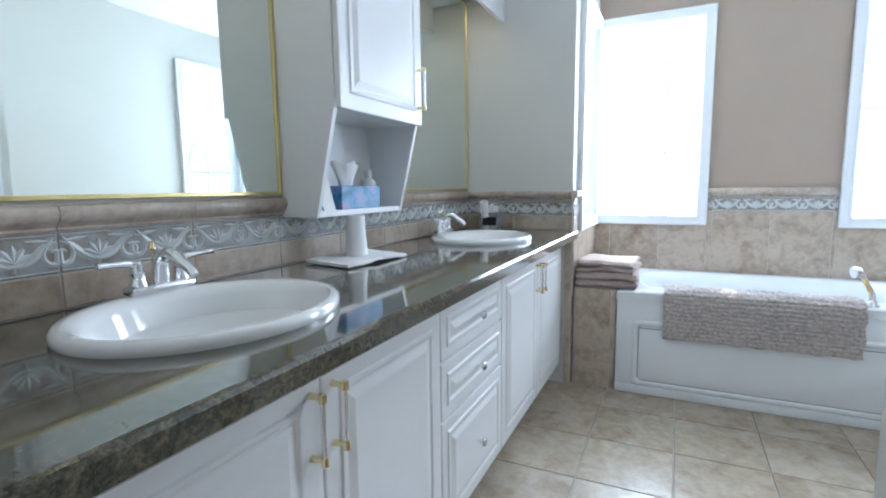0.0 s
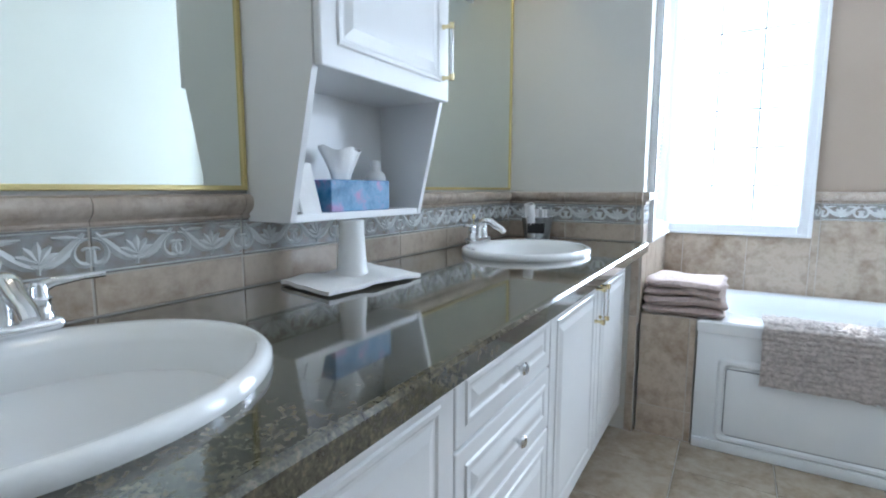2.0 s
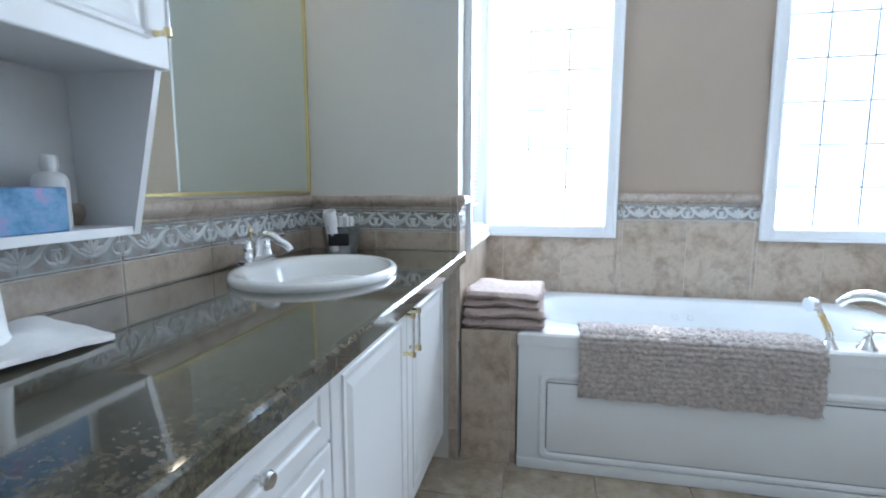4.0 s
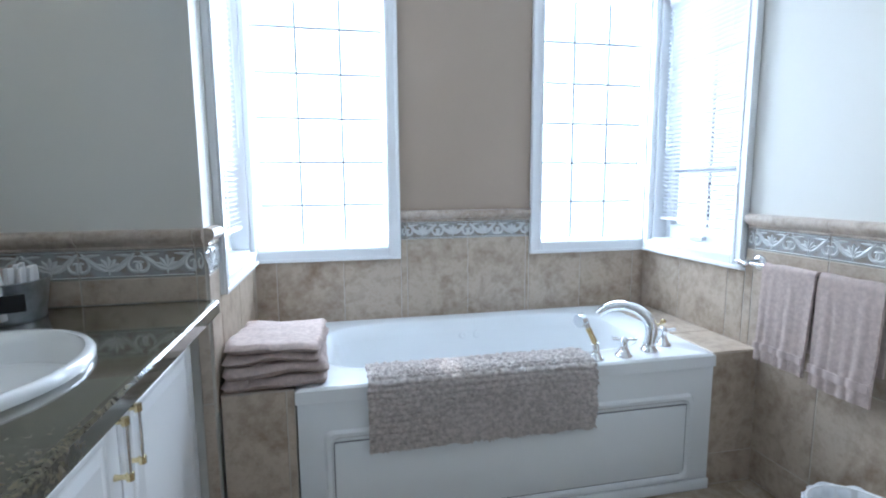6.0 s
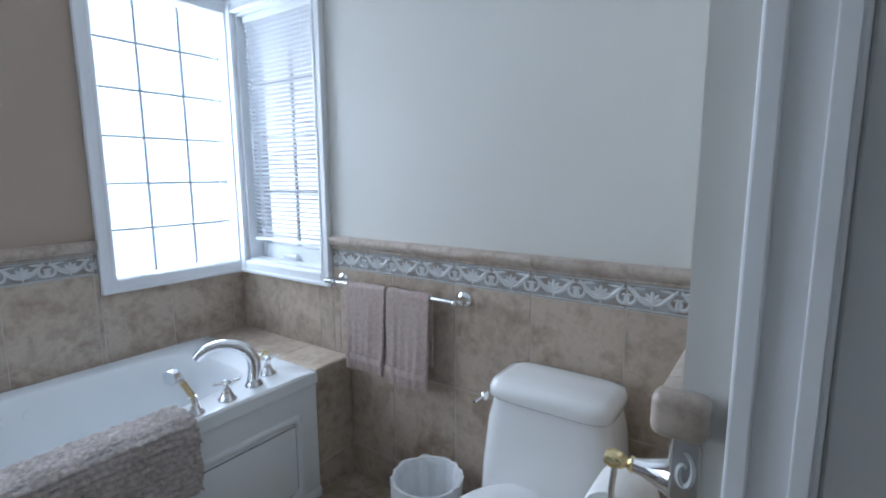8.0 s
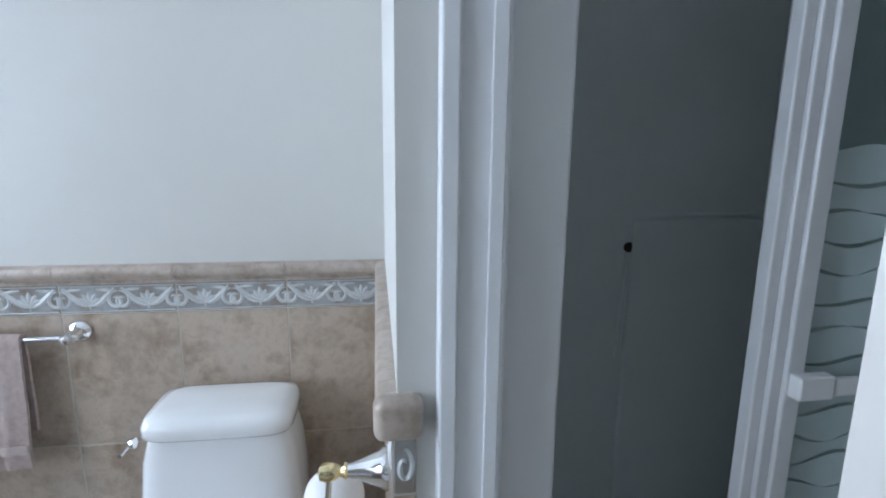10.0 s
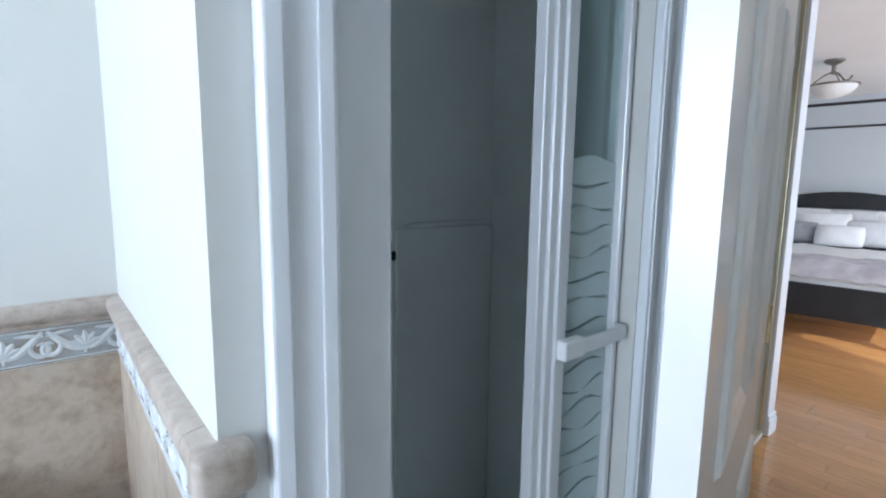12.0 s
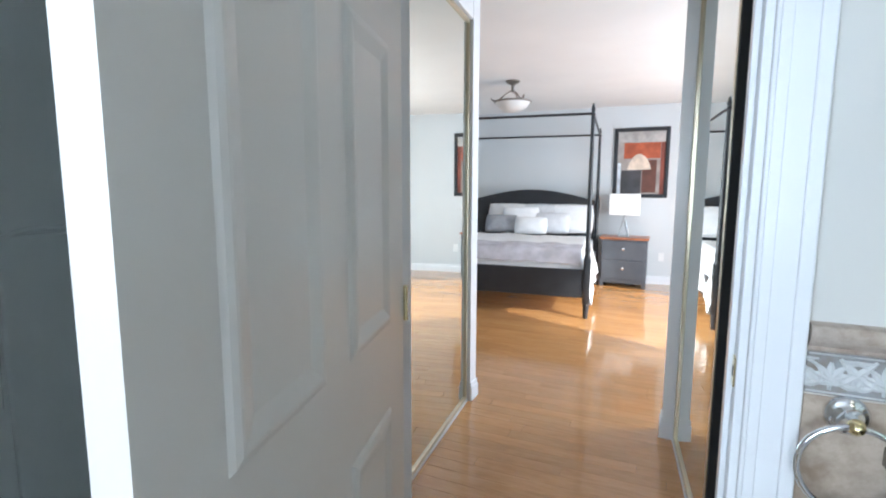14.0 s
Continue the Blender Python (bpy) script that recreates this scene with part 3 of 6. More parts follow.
for z0, z1 in ((0.625, 0.782), (0.455, 0.619), (0.115, 0.449)):
    bm = bmesh.new()
    raised_panel(bm, 2.325, 2.835, z0, z1, FX, 0.042)
    d = ob_from(bm, "drawer", M_CAB, vanity)
    tagged(lathe("knob", [(0.005, 0), (0.005, 0.012), (0.013, 0.017), (0.0145, 0.024), (0.011, 0.029), (0.0, 0.030)], M_CHROME, d, 16, pose(FX + 0.005, 2.58, (z0 + z1) / 2 - 0.002, 0, 90, 0)), "round chrome knob")
SINKS = (1.822, 3.285)
SX, SA, SB = -0.84, 0.224, 0.264


def counter():
    """A granite slab with two oval cut-outs."""
    c = empty("vanity_counter", (0, 0, 0), "polished dark green-brown granite counter with eased edge", "counter")
    x0, x1 = XV + 0.008, -0.522
    bm = bmesh.new()
    n = 48
    def cell(ya, yb, cy):
        o = []
        for i in range(n):
            a = 2 * math.pi * i / n
            dx, dy = math.cos(a), math.sin(a)
            s = min(((x1 - SX) if dx > 0 else (SX - x0)) / max(abs(dx), 1e-6), ((yb - cy) if dy > 0 else (cy - ya)) / max(abs(dy), 1e-6))
            o.append((SX + s * dx, cy + s * dy))
        inn = [(SX + (SA - 0.02) * math.cos(2 * math.pi * i / n), cy + (SB - 0.02) * math.sin(2 * math.pi * i / n)) for i in range(n)]
        corners = [(x1, yb), (x0, yb), (x0, ya), (x1, ya)]
        vo, vi = [bm.verts.new((*p, CT)) for p in o], [bm.verts.new((*p, CT)) for p in inn]
        low = [bm.verts.new((*p, CT - 0.03)) for p in inn]
        for i in range(n):
            j = (i + 1) % n
            loop = [vi[i], vo[i]]
            for q in corners:
                a0, a1 = math.atan2(o[i][1] - cy, o[i][0] - SX), math.atan2(o[j][1] - cy, o[j][0] - SX)
                aq = math.atan2(q[1] - cy, q[0] - SX)
                if (aq - a0) % (2 * math.pi) < (a1 - a0) % (2 * math.pi) and (aq - a0) % (2 * math.pi) > 1e-6:
                    loop.append(bm.verts.new((*q, CT)))
            bm.faces.new(loop + [vo[j], vi[j]])
            bm.faces.new((vi[j], low[j], low[i], vi[i]))
    cell(V0, 2.58, SINKS[0])
    cell(2.58, V1, SINKS[1])
    bmesh.ops.remove_doubles(bm, verts=bm.verts, dist=1e-5)
    bmesh.ops.recalc_face_normals(bm, faces=bm.faces)
    ob_from(bm, "slab", M_GRANITE, c)
    prof = [(x1, CT), (x1 + 0.008, CT - 0.002), (x1 + 0.013, CT - 0.008), (x1 + 0.013, CT - 0.040), (x1 + 0.008, CT - 0.045), (x1 - 0.03, CT - 0.0455), (x1 - 0.03, CT - 0.004)]
    bm = bmesh.new()
    add_prism(bm, prof, 1, V0, V1)
    ob_from(bm, "front_edge", M_GRANITE, c)
    return c


counter()


def sink(cy):
    s = empty("oval_sink", (SX, cy, CT), "white porcelain drop-in oval sink set in the granite", "sink", "vanity sinks")
    prof = [(0.985, -0.002), (1.0, 0.006), (0.995, 0.016), (0.965, 0.023), (0.92, 0.022), (0.88, 0.014), (0.85, 0.0), (0.80, -0.035), (0.70, -0.085), (0.52, -0.12), (0.3, -0.138), (0.09, -0.145), (0.085, -0.15)]
    bm = bmesh.new()
    n = 56
    rings = []
    for r, z in prof:
        off = -0.0 if r > 0.9 else 0.018
        rings.append([bm.verts.new((off + SA * r * math.cos(2 * math.pi * i / n), SB * r * math.sin(2 * math.pi * i / n), z)) for i in range(n)])
    for p, q in zip(rings, rings[1:]):
        for i in range(n):
            bm.faces.new((p[i], p[(i + 1) % n], q[(i + 1) % n], q[i]))
    bm.faces.new(rings[-1])
    bmesh.ops.recalc_face_normals(bm, faces=bm.faces)
    ob_from(bm, "basin", M_PORC, s, True, 80)
    lathe("drain", [(0.0, -0.149), (0.021, -0.149), (0.022, -0.146), (0.014, -0.1435), (0.0, -0.143)], M_CHROME, s, 20, Matrix.Translation((0.018, 0, 0)))
    return s


def faucet(cy):
    f = empty("sink_faucet", (XV + 0.105, cy, CT + 0.0215), "chrome two-lever centerset faucet with a brass lift rod", "faucet", "vanity faucets")
    f.scale = (0.9, 0.9, 0.88)
    bm = bmesh.new()
    add_box(bm, (-0.026, -0.082, 0), (0.026, 0.082, 0.022), 0.010, 3)
    ob_from(bm, "base", M_CHROME, f, True, 50)
    bm = bmesh.new()
    pts = [(0, 0, 0.02)] + arc((0.045, 0, 0.052), (1, 0, 0), (0, 0, 1), 0.042, 170, 35, 8) + [(0.112, 0, 0.060), (0.122, 0, 0.046)]
    add_tube(bm, pts, [0.021, 0.020] + [0.019 - 0.0006 * i for i in range(8)] + [0.013, 0.012], 14)
    ob_from(bm, "spout", M_CHROME, f, True, 60)
    for s in (-1, 1):
        bm = bmesh.new()
        add_lathe(bm, [(0.020, 0.02), (0.020, 0.028), (0.0165, 0.032), (0.0165, 0.05), (0.018, 0.053), (0.014, 0.058), (0.0145, 0.072), (0.010, 0.08), (0, 0.081)], 18, Matrix.Translation((0, s * 0.055, 0)))
        add_tube(bm, [(0, s * 0.055, 0.07), (0.004, s * 0.075, 0.078), (0.008, s * 0.115, 0.081), (0.010, s * 0.148, 0.082)], [0.011, 0.009, 0.006, 0.007], 10)
        ob_from(bm, "lever", M_CHROME, f, True, 50)
    bm = bmesh.new()
    add_lathe(bm, [(0.003, 0.02), (0.003, 0.10), (0.009, 0.104), (0.009, 0.109), (0.0055, 0.113), (0.006, 0.122), (0, 0.123)], 12, Matrix.Translation((-0.022, 0, 0)))
    tagged(ob_from(bm, "lift_rod", M_BRASS, f, True, 50), "brass lift rod")


for cy in SINKS:
    sink(cy)
    faucet(cy + 0.042)


# ---- mirrors, tower cabinet and valance ----
TY0, TY1 = 2.352, 2.86
MZ0, MZ1 = 1.082, 2.12


def wall_mirror(y0, y1, label):
    m = empty("vanity_mirror", (XV, 0, 0), label, "mirror", "vanity mirrors")
    box("glass", (0.002, y0 + 0.006, MZ0 + 0.006), (0.008, y1 - 0.006, MZ1 - 0.006), M_MIRROR, m, 0)
    bm = bmesh.new()
    w = 0.011
    for a, b in (((y0, MZ0), (y0 + w, MZ1)), ((y1 - w, MZ0), (y1, MZ1)), ((y0 + w, MZ0), (y1 - w, MZ0 + w)), ((y0 + w, MZ1 - w), (y1 - w, MZ1))):
        add_box(bm, (0.002, *a), (0.014, *b), 0.002)
    tagged(ob_from(bm, "frame", M_GOLD, m), "thin gold metal frame")


wall_mirror(V0 + 0.03, TY0 - 0.002, "large wall mirror in a thin gold frame above the sink")
wall_mirror(TY1 + 0.002, YR - 0.003, "large wall mirror in a thin gold frame above the sink")

tower = empty("wall_cabinet", (0, 0, 0), "white hanging cabinet with an open raked shelf and panel door", "cabinet")
TX, TXB, TZ0, TZ1, TZT = -0.935, -1.018, 1.012, 1.335, 2.40
for y in (TY0, TY1 - 0.016):
    bm = bmesh.new()
    add_prism(bm, [(XV + 0.004, TZ0), (TXB, TZ0), (TX - 0.004, TZ1), (TX - 0.004, TZT), (XV + 0.004, TZT)], 1, y, y + 0.016)
    ob_from(bm, "side_panel", M_CAB, tower)
box("shelf", (XV + 0.004, TY0 + 0.016, TZ0), (TXB, TY1 - 0.016, TZ0 + 0.018), M_CAB, tower, 0.001)
box("shelf", (XV + 0.004, TY0 + 0.016, TZ1 - 0.004), (TX - 0.004, TY1 - 0.016, TZ1 + 0.014), M_CAB, tower, 0.001)
box("back_panel", (XV + 0.004, TY0 + 0.016, TZ0 + 0.018), (XV + 0.010, TY1 - 0.016, TZ1 - 0.004), M_CAB, tower, 0)
box("top_panel", (XV + 0.004, TY0 + 0.016, TZT - 0.02), (TX - 0.004, TY1 - 0.016, TZT), M_CAB, tower, 0.001)
bm = bmesh.new()
raised_panel(bm, TY0 + 0.002, TY1 - 0.002, TZ1 - 0.006, TZT - 0.01, TX + 0.017)
d = ob_from(bm, "door", M_CAB, tower)
bar_handle(d, TY1 - 0.035, TZ1 + 0.055, TZ1 + 0.19, TX + 0.017)

bm = bmesh.new()
for y0, y1 in ((V0, TY0 - 0.002), (TY1 + 0.002, YR - 0.003)):
    add_box(bm, (-0.945, y0, 1.985), (-0.925, y1, 2.42), 0.002)
    add_box(bm, (XV + 0.004, y0, 2.13), (-0.945, y1, 2.16), 0.002)
val = tagged(ob_from(bm, "light_valance", M_CAB), "white light valance boxed above the vanity mirrors", "valance")


def downlight(y):
    lamp = empty("recessed_lamp", (-1.05, y, 2.127), "small warm recessed lamp under the valance", "lamp", "valance lamps")
    lathe("rim", [(0.045, 0.0), (0.045, -0.006), (0.036, -0.008), (0.036, 0.0)], M_WHITE, lamp, 24)
    lathe("bulb", [(0.034, -0.001), (0.030, -0.005), (0.0, -0.007)], glow_mat("warm bulb", (1.0, 0.82, 0.58), 28.0), lamp, 20)


for y in (1.6, 2.05, 3.1, 3.55):
    downlight(y)


# ---- things on the vanity ----
def tissue_box():
    t = empty("tissue_box", (-1.068, 2.60, TZ0 + 0.018), "blue and violet painted cardboard tissue box on the shelf", "tissue box")
    m = stone_mat("blue violet print", [(0.30, (0.01, 0.02, 0.10)), (0.42, (0.015, 0.14, 0.32)), (0.52, (0.10, 0.28, 0.50)), (0.60, (0.32, 0.22, 0.45)), (0.74, (0.02, 0.05, 0.20))], 9.0, 22.0, 0.4, rand=0, bump=0, offset=False)
    box("carton", (-0.045, -0.115, 0), (0.045, 0.115, 0.078), m, t, 0.003)
    bm = bmesh.new()
    n, k = 22, 7
    rows = []
    for j in range(k):
        f = j / (k - 1)
        row = []
        for i in range(n):
            a = 2 * math.pi * i / n
            r = (0.028 + 0.03 * f) * (1 + 0.14 * math.sin(4 * a + 2 * f) + 0.05 * math.sin(9 * a))
            row.append(bm.verts.new((0.5 * r * math.cos(a), 1.15 * r * math.sin(a) - 0.03, 0.078 + 0.078 * f + 0.006 * f * math.sin(4 * a + 1))))
        rows.append(row)
    for p, q in zip(rows, rows[1:]):
        for i in range(n):
            bm.faces.new((p[i], p[(i + 1) % n], q[(i + 1) % n], q[i]))
    tagged(ob_from(bm, "tissue", M_PAPER, t, True, 80), "white tissue pulled up")


tissue_box()
bottle = empty("pump_bottle", (-1.095, 2.745, TZ0 + 0.018), "white plastic bottle with a round cap on the shelf", "bottle")
lathe("bottle_body", [(0.026, 0), (0.029, 0.004), (0.029, 0.088), (0.024, 0.10), (0.013, 0.106), (0.013, 0.11)], M_PLASTIC, bottle, 24)
lathe("cap", [(0.015, 0.11), (0.015, 0.132), (0.012, 0.136), (0, 0.137)], M_PLASTIC, bottle, 20)

towel_card = empty("folded_card", (-1.06, 2.425, TZ0 + 0.018), "small white folded card standing on the shelf", "card")
bm = bmesh.new()
add_prism(bm, [(-0.035, 0), (-0.031, 0), (0.0, 0.108), (0.031, 0), (0.035, 0), (0.002, 0.115), (-0.002, 0.115)], 1, -0.028, 0.03)
ob_from(bm, "sheet", M_PAPER, towel_card)

stand = empty("white_stand", (-1.015, 2.545, CT), "white tapered plastic stand under the cabinet", "stand")
lathe("column", [(0.043, 0.012), (0.043, 0.014), (0.037, 0.03), (0.031, 0.115), (0.031, 0.149), (0.0, 0.15)], M_PLASTIC, stand, 28)
bm = bmesh.new()
add_lathe(bm, [(0.052, 0.0), (0.055, 0.004), (0.05, 0.012), (0.0, 0.012)], 28)
ob_from(bm, "foot", M_PLASTIC, stand, True)


def cloth_sheet(name, nx, ny, fn, thick, m, parent=None, matz=None):
    bm = bmesh.new()
    g = [[bm.verts.new(fn(i / nx, j / ny)) for j in range(ny + 1)] for i in range(nx + 1)]
    for i in range(nx):
        for j in range(ny):
            bm.faces.new((g[i][j], g[i + 1][j], g[i + 1][j + 1], g[i][j + 1]))
    bmesh.ops.recalc_face_normals(bm, faces=bm.faces)
    r = bmesh.ops.solidify(bm, geom=bm.faces[:], thickness=thick)
    return ob_from(bm, name, m, parent, True, 70)


wash = empty("white_cloth", (0, 0, 0), "white folded washcloth lying on the granite counter", "cloth")
def wash_at(u, v):
    x, y = -1.11 + 0.20 * u + 0.03 * v, 2.40 + 0.30 * v - 0.05 * u
    return (x, y, CT + 0.014 + 0.004 * noise.noise((x * 18, y * 18, 0)) + 0.010 * max(0, math.sin(9 * v + 3 * u)) * v)
cloth_sheet("cloth", 14, 20, wash_at, 0.009, M_PAPER, wash)


def bucket():
    b = empty("oval_bucket", (-0.965, 3.745, CT), "galvanized oval tin bucket with a black label on the counter", "bucket")
    tin = mat("galvanized tin", (0.40, 0.43, 0.45), 0.35, 0.9, var=0.2, scale=30)
    bm = bmesh.new()
    add_lathe(bm, [(0.075, 0), (0.078, 0.004), (0.078, 0.010), (0.095, 0.098), (0.098, 0.102), (0.094, 0.104), (0.090, 0.098), (0.074, 0.012), (0.0, 0.010)], 40, None, True, 0.68, 1.0)
    bmesh.ops.recalc_face_normals(bm, faces=bm.faces)
    ob_from(bm, "pail", tin, b, True, 50)
    for s in (-1, 1):
        tube("ear", [(0, s * 0.09, 0.085), (0, s * 0.118, 0.092), (0, s * 0.122, 0.106), (0, s * 0.094, 0.104)], 0.003, tin, b, 6)
    lab = box("label_plate", (-0.037, -0.003, 0), (0.037, 0.0015, 0.046), M_MATT_BLACK, b, 0.006)
    lab.matrix_basis = pose(0.023, -0.084, 0.034, 11, 0, 27)
    for i in range(9):
        bm = bmesh.new()
        h = 0.13 + 0.015 * random.random()
        tone = M_PAPER if i % 3 else M_TOWEL
        add_box(bm, (-0.006, -0.012, 0.012), (0.006, 0.012, h), 0.003)
        o = ob_from(bm, "packet", tone, b)
        o.matrix_basis = pose(-0.02 + 0.02 * (i % 3), -0.045 + 0.012 * i, 0.0, random.uniform(-6, 6), random.uniform(-5, 5), random.uniform(-20, 20))
    o = cloth_sheet("rolled_cloth", 10, 8, lambda u, v: (0.022 * math.cos(6.28 * u), 0.026 * math.sin(6.28 * u), 0.02 + 0.15 * v), 0.004, M_PAPER, b)
    o.matrix_basis = pose(0.0, -0.055, 0.0, 18, 0, 0)


bucket()


# ---- bathtub ----
TBX0, TBX1, TBY0, TBY1, TBZ = -0.305, 1.245, 3.868, YB - 0.005, 0.55


def bathtub():
    t = empty("bathtub", (0, 0, 0), "white acrylic bathtub with a panelled apron in the alcove", "bathtub")
    cx, cy = (TBX0 + TBX1) / 2 - 0.04, (TBY0 + TBY1) / 2 + 0.02
    n = 64
    def sup(a, rx, ry, e):
        c, s = math.cos(a), math.sin(a)
        return (cx + rx * abs(c) ** e * (1 if c > 0 else -1), cy + ry * abs(s) ** e * (1 if s > 0 else -1))
    def rect(a, o):
        c, s = math.cos(a), math.sin(a)
        mx, my = (TBX0 + TBX1) / 2, (TBY0 + TBY1) / 2
        hx, hy = (TBX1 - TBX0) / 2 - o, (TBY1 - TBY0) / 2 - o
        k = min(hx / max(abs(c), 1e-6), hy / max(abs(s), 1e-6))
        return (mx + k * c, my + k * s)
    bm = bmesh.new()
    mx, my = (TBX0 + TBX1) / 2, (TBY0 + TBY1) / 2
    hx, hy = (TBX1 - TBX0) / 2, (TBY1 - TBY0) / 2
    ca = math.atan2(hy, hx)
    angs = sorted([2 * math.pi * i / n for i in range(n)] + [ca, math.pi - ca, math.pi + ca, 2 * math.pi - ca])
    rings = [[bm.verts.new((*rect(a, 0.0), TBZ - 0.05)) for a in angs], [bm.verts.new((*rect(a, 0.0), TBZ - 0.008)) for a in angs], [bm.verts.new((*rect(a, 0.008), TBZ)) for a in angs]]
    for rx, ry, e, z in ((0.655, 0.295, 0.42, TBZ + 0.001), (0.645, 0.285, 0.43, TBZ - 0.006), (0.62, 0.265, 0.45, TBZ - 0.06), (0.55, 0.235, 0.5, TBZ - 0.30), (0.48, 0.19, 0.55, TBZ - 0.385), (0.30, 0.10, 0.7, TBZ - 0.40)):
        rings.append([bm.verts.new((*sup(a, rx, ry, e), z)) for a in angs])
    k = len(angs)
    for p, q in zip(rings, rings[1:]):
        for i in range(k):
            bm.faces.new((p[i], p[(i + 1) % k], q[(i + 1) % k], q[i]))
    bm.faces.new(rings[-1])
    bmesh.ops.recalc_face_normals(bm, faces=bm.faces)
    ob_from(bm, "shell", M_ACRYL, t, True, 40)
    bm = bmesh.new()
    ya = TBY0 + 0.006
    add_box(bm, (TBX0 + 0.004, ya, 0.0), (TBX1 - 0.004, ya + 0.03, TBZ - 0.012), 0.003)
    add_box(bm, (TBX0 + 0.004, ya - 0.012, 0.0), (TBX1 - 0.004, ya, 0.045), 0.006)
    # raised moulding line, then the removable panel
    def ring(x0, x1, z0, z1, w, d, r=0.025):
        def loop(o, y):
            pts = []
            for sx, sz, a0 in ((x1 - o - r, z1 - o - r, 0), (x0 + o + r, z1 - o - r, 90), (x0 + o + r, z0 + o + r, 180), (x1 - o - r, z0 + o + r, 270)):
                for q in range(5):
                    a = radians(a0 + 22.5 * q)
                    pts.append(bm.verts.new((sx + r * math.cos(a), y, sz + r * math.sin(a))))
            return pts
        ls = [loop(0, ya - 0.0005), loop(w * 0.3, ya - d), loop(w * 0.7, ya - d), loop(w, ya - 0.0005)]
        for p, q in zip(ls, ls[1:]):
            for i in range(len(p)):
                bm.faces.new((p[i], p[(i + 1) % len(p)], q[(i + 1) % len(q)], q[i]))
    ring(TBX0 + 0.085, TBX1 - 0.085, 0.045, 0.40, 0.03, 0.012)
    add_box(bm, (TBX0 + 0.118, ya - 0.006, 0.078), (TBX1 - 0.118, ya, 0.355), 0.004)
    bmesh.ops.recalc_face_normals(bm, faces=bm.faces)
    ob_from(bm, "apron", M_ACRYL, t, True, 30)
    # thin dark strips laid on the apron give the shade round the panel
    joint_shade = mat("shadow gap", (0.22, 0.24, 0.26), 0.8)
    bm = bmesh.new()
    for a, b in (((TBX0 + 0.114, 0.074), (TBX0 + 0.119, 0.359)), ((TBX1 - 0.119, 0.074), (TBX1 - 0.114, 0.359)), ((TBX0 + 0.119, 0.3545), (TBX1 - 0.119, 0.359)), ((TBX0 + 0.119, 0.074), (TBX1 - 0.119, 0.0785))):
        add_box(bm, (a[0], ya - 0.0025, a[1]), (b[0], ya - 0.0005, b[1]))
    ob_from(bm, "panel_gap_shade", joint_shade, t)
    for x in (0.42, 0.49):
        lathe("jet", [(0.020, 0), (0.020, 0.004), (0.012, 0.006), (0, 0.003)], M_ACRYL, t, 18, pose(x, cy + 0.262, TBZ - 0.075, 82, 0, 0))


bathtub()


def tub_faucet():
    f = empty("tub_faucet", (0, 0, TBZ), "chrome roman tub faucet with hand shower and brass accents", "faucet")
    bm = bmesh.new()
    d = Vector((-0.80, 0.60, 0)).normalized()
    c = Vector((1.015, 3.955, 0))
    add_lathe(bm, [(0.034, 0), (0.034, 0.006), (0.027, 0.012), (0.024, 0.03)], 20, Matrix.Translation(c))
    pts = [c + Vector((0, 0, 0.02)), c + Vector((0, 0, 0.07)) - 0.006 * d]
    for i in range(13):
        a = radians(180 - 150 * i / 12)
        pts.append(c + d * (0.100 + 0.105 * math.cos(a)) + Vector((0, 0, 0.085 + 0.085 * math.sin(a))))
    add_tube(bm, pts, [0.024, 0.024] + [0.024 - 0.0006 * i for i in range(13)], 16)
    ob_from(bm, "spout", M_CHROME, f, True, 60)
    tagged(lathe("diverter", [(0.004, 0), (0.004, 0.02), (0.010, 0.025), (0.011, 0.034), (0.006, 0.04), (0, 0.041)], M_BRASS, f, 14, Matrix.Translation(c + Vector((0.02, -0.012, 0.10))) @ pose(0, 0, 0, 0, 45, -35)), "brass diverter knob")
    for x, y in ((0.888, 3.925), (1.112, 4.005)):
        bm = bmesh.new()
        m = Matrix.Translation((x, y, 0))
        add_lathe(bm, [(0.032, 0), (0.032, 0.005), (0.022, 0.014), (0.014, 0.035), (0.012, 0.05), (0.015, 0.056), (0.015, 0.064), (0.009, 0.072), (0, 0.074)], 20, m)
        for s in (-1, 1):
            add_tube(bm, [(x, y, 0.06), (x + s * 0.02, y - s * 0.008, 0.064), (x + s * 0.042, y - s * 0.016, 0.066)], [0.007, 0.005, 0.0075], 10)
        ob_from(bm, "handle", M_CHROME, f, True, 50)
    c = Vector((0.768, 3.915, 0))
    bm = bmesh.new()
    add_lathe(bm, [(0.029, 0), (0.029, 0.005), (0.019, 0.014), (0.011, 0.035), (0.011, 0.05)], 18, Matrix.Translation(c))
    up = Vector((-0.42, 0.1, 0.9)).normalized()
    add_tube(bm, [c + Vector((0, 0, 0.04)), c + Vector((0, 0, 0.05)) + up * 0.012], 0.012, 12)
    add_tube(bm, [c + Vector((0, 0, 0.05)) + up * 0.08, c + Vector((0, 0, 0.05)) + up * 0.10, c + Vector((-0.012, -0.006, 0.052)) + up * 0.11, c + Vector((-0.03, -0.012, 0.05)) + up * 0.11], [0.010, 0.013, 0.024, 0.026], 14)
    ob_from(bm, "hand_shower", M_CHROME, f, True, 50)
    tagged(tube("grip", [c + Vector((0, 0, 0.05)) + up * s for s in (0.012, 0.025, 0.046, 0.07, 0.08)], [0.009, 0.0115, 0.0095, 0.0115, 0.009], M_BRASS, f, 12), "brass and crystal grip")


tub_faucet()


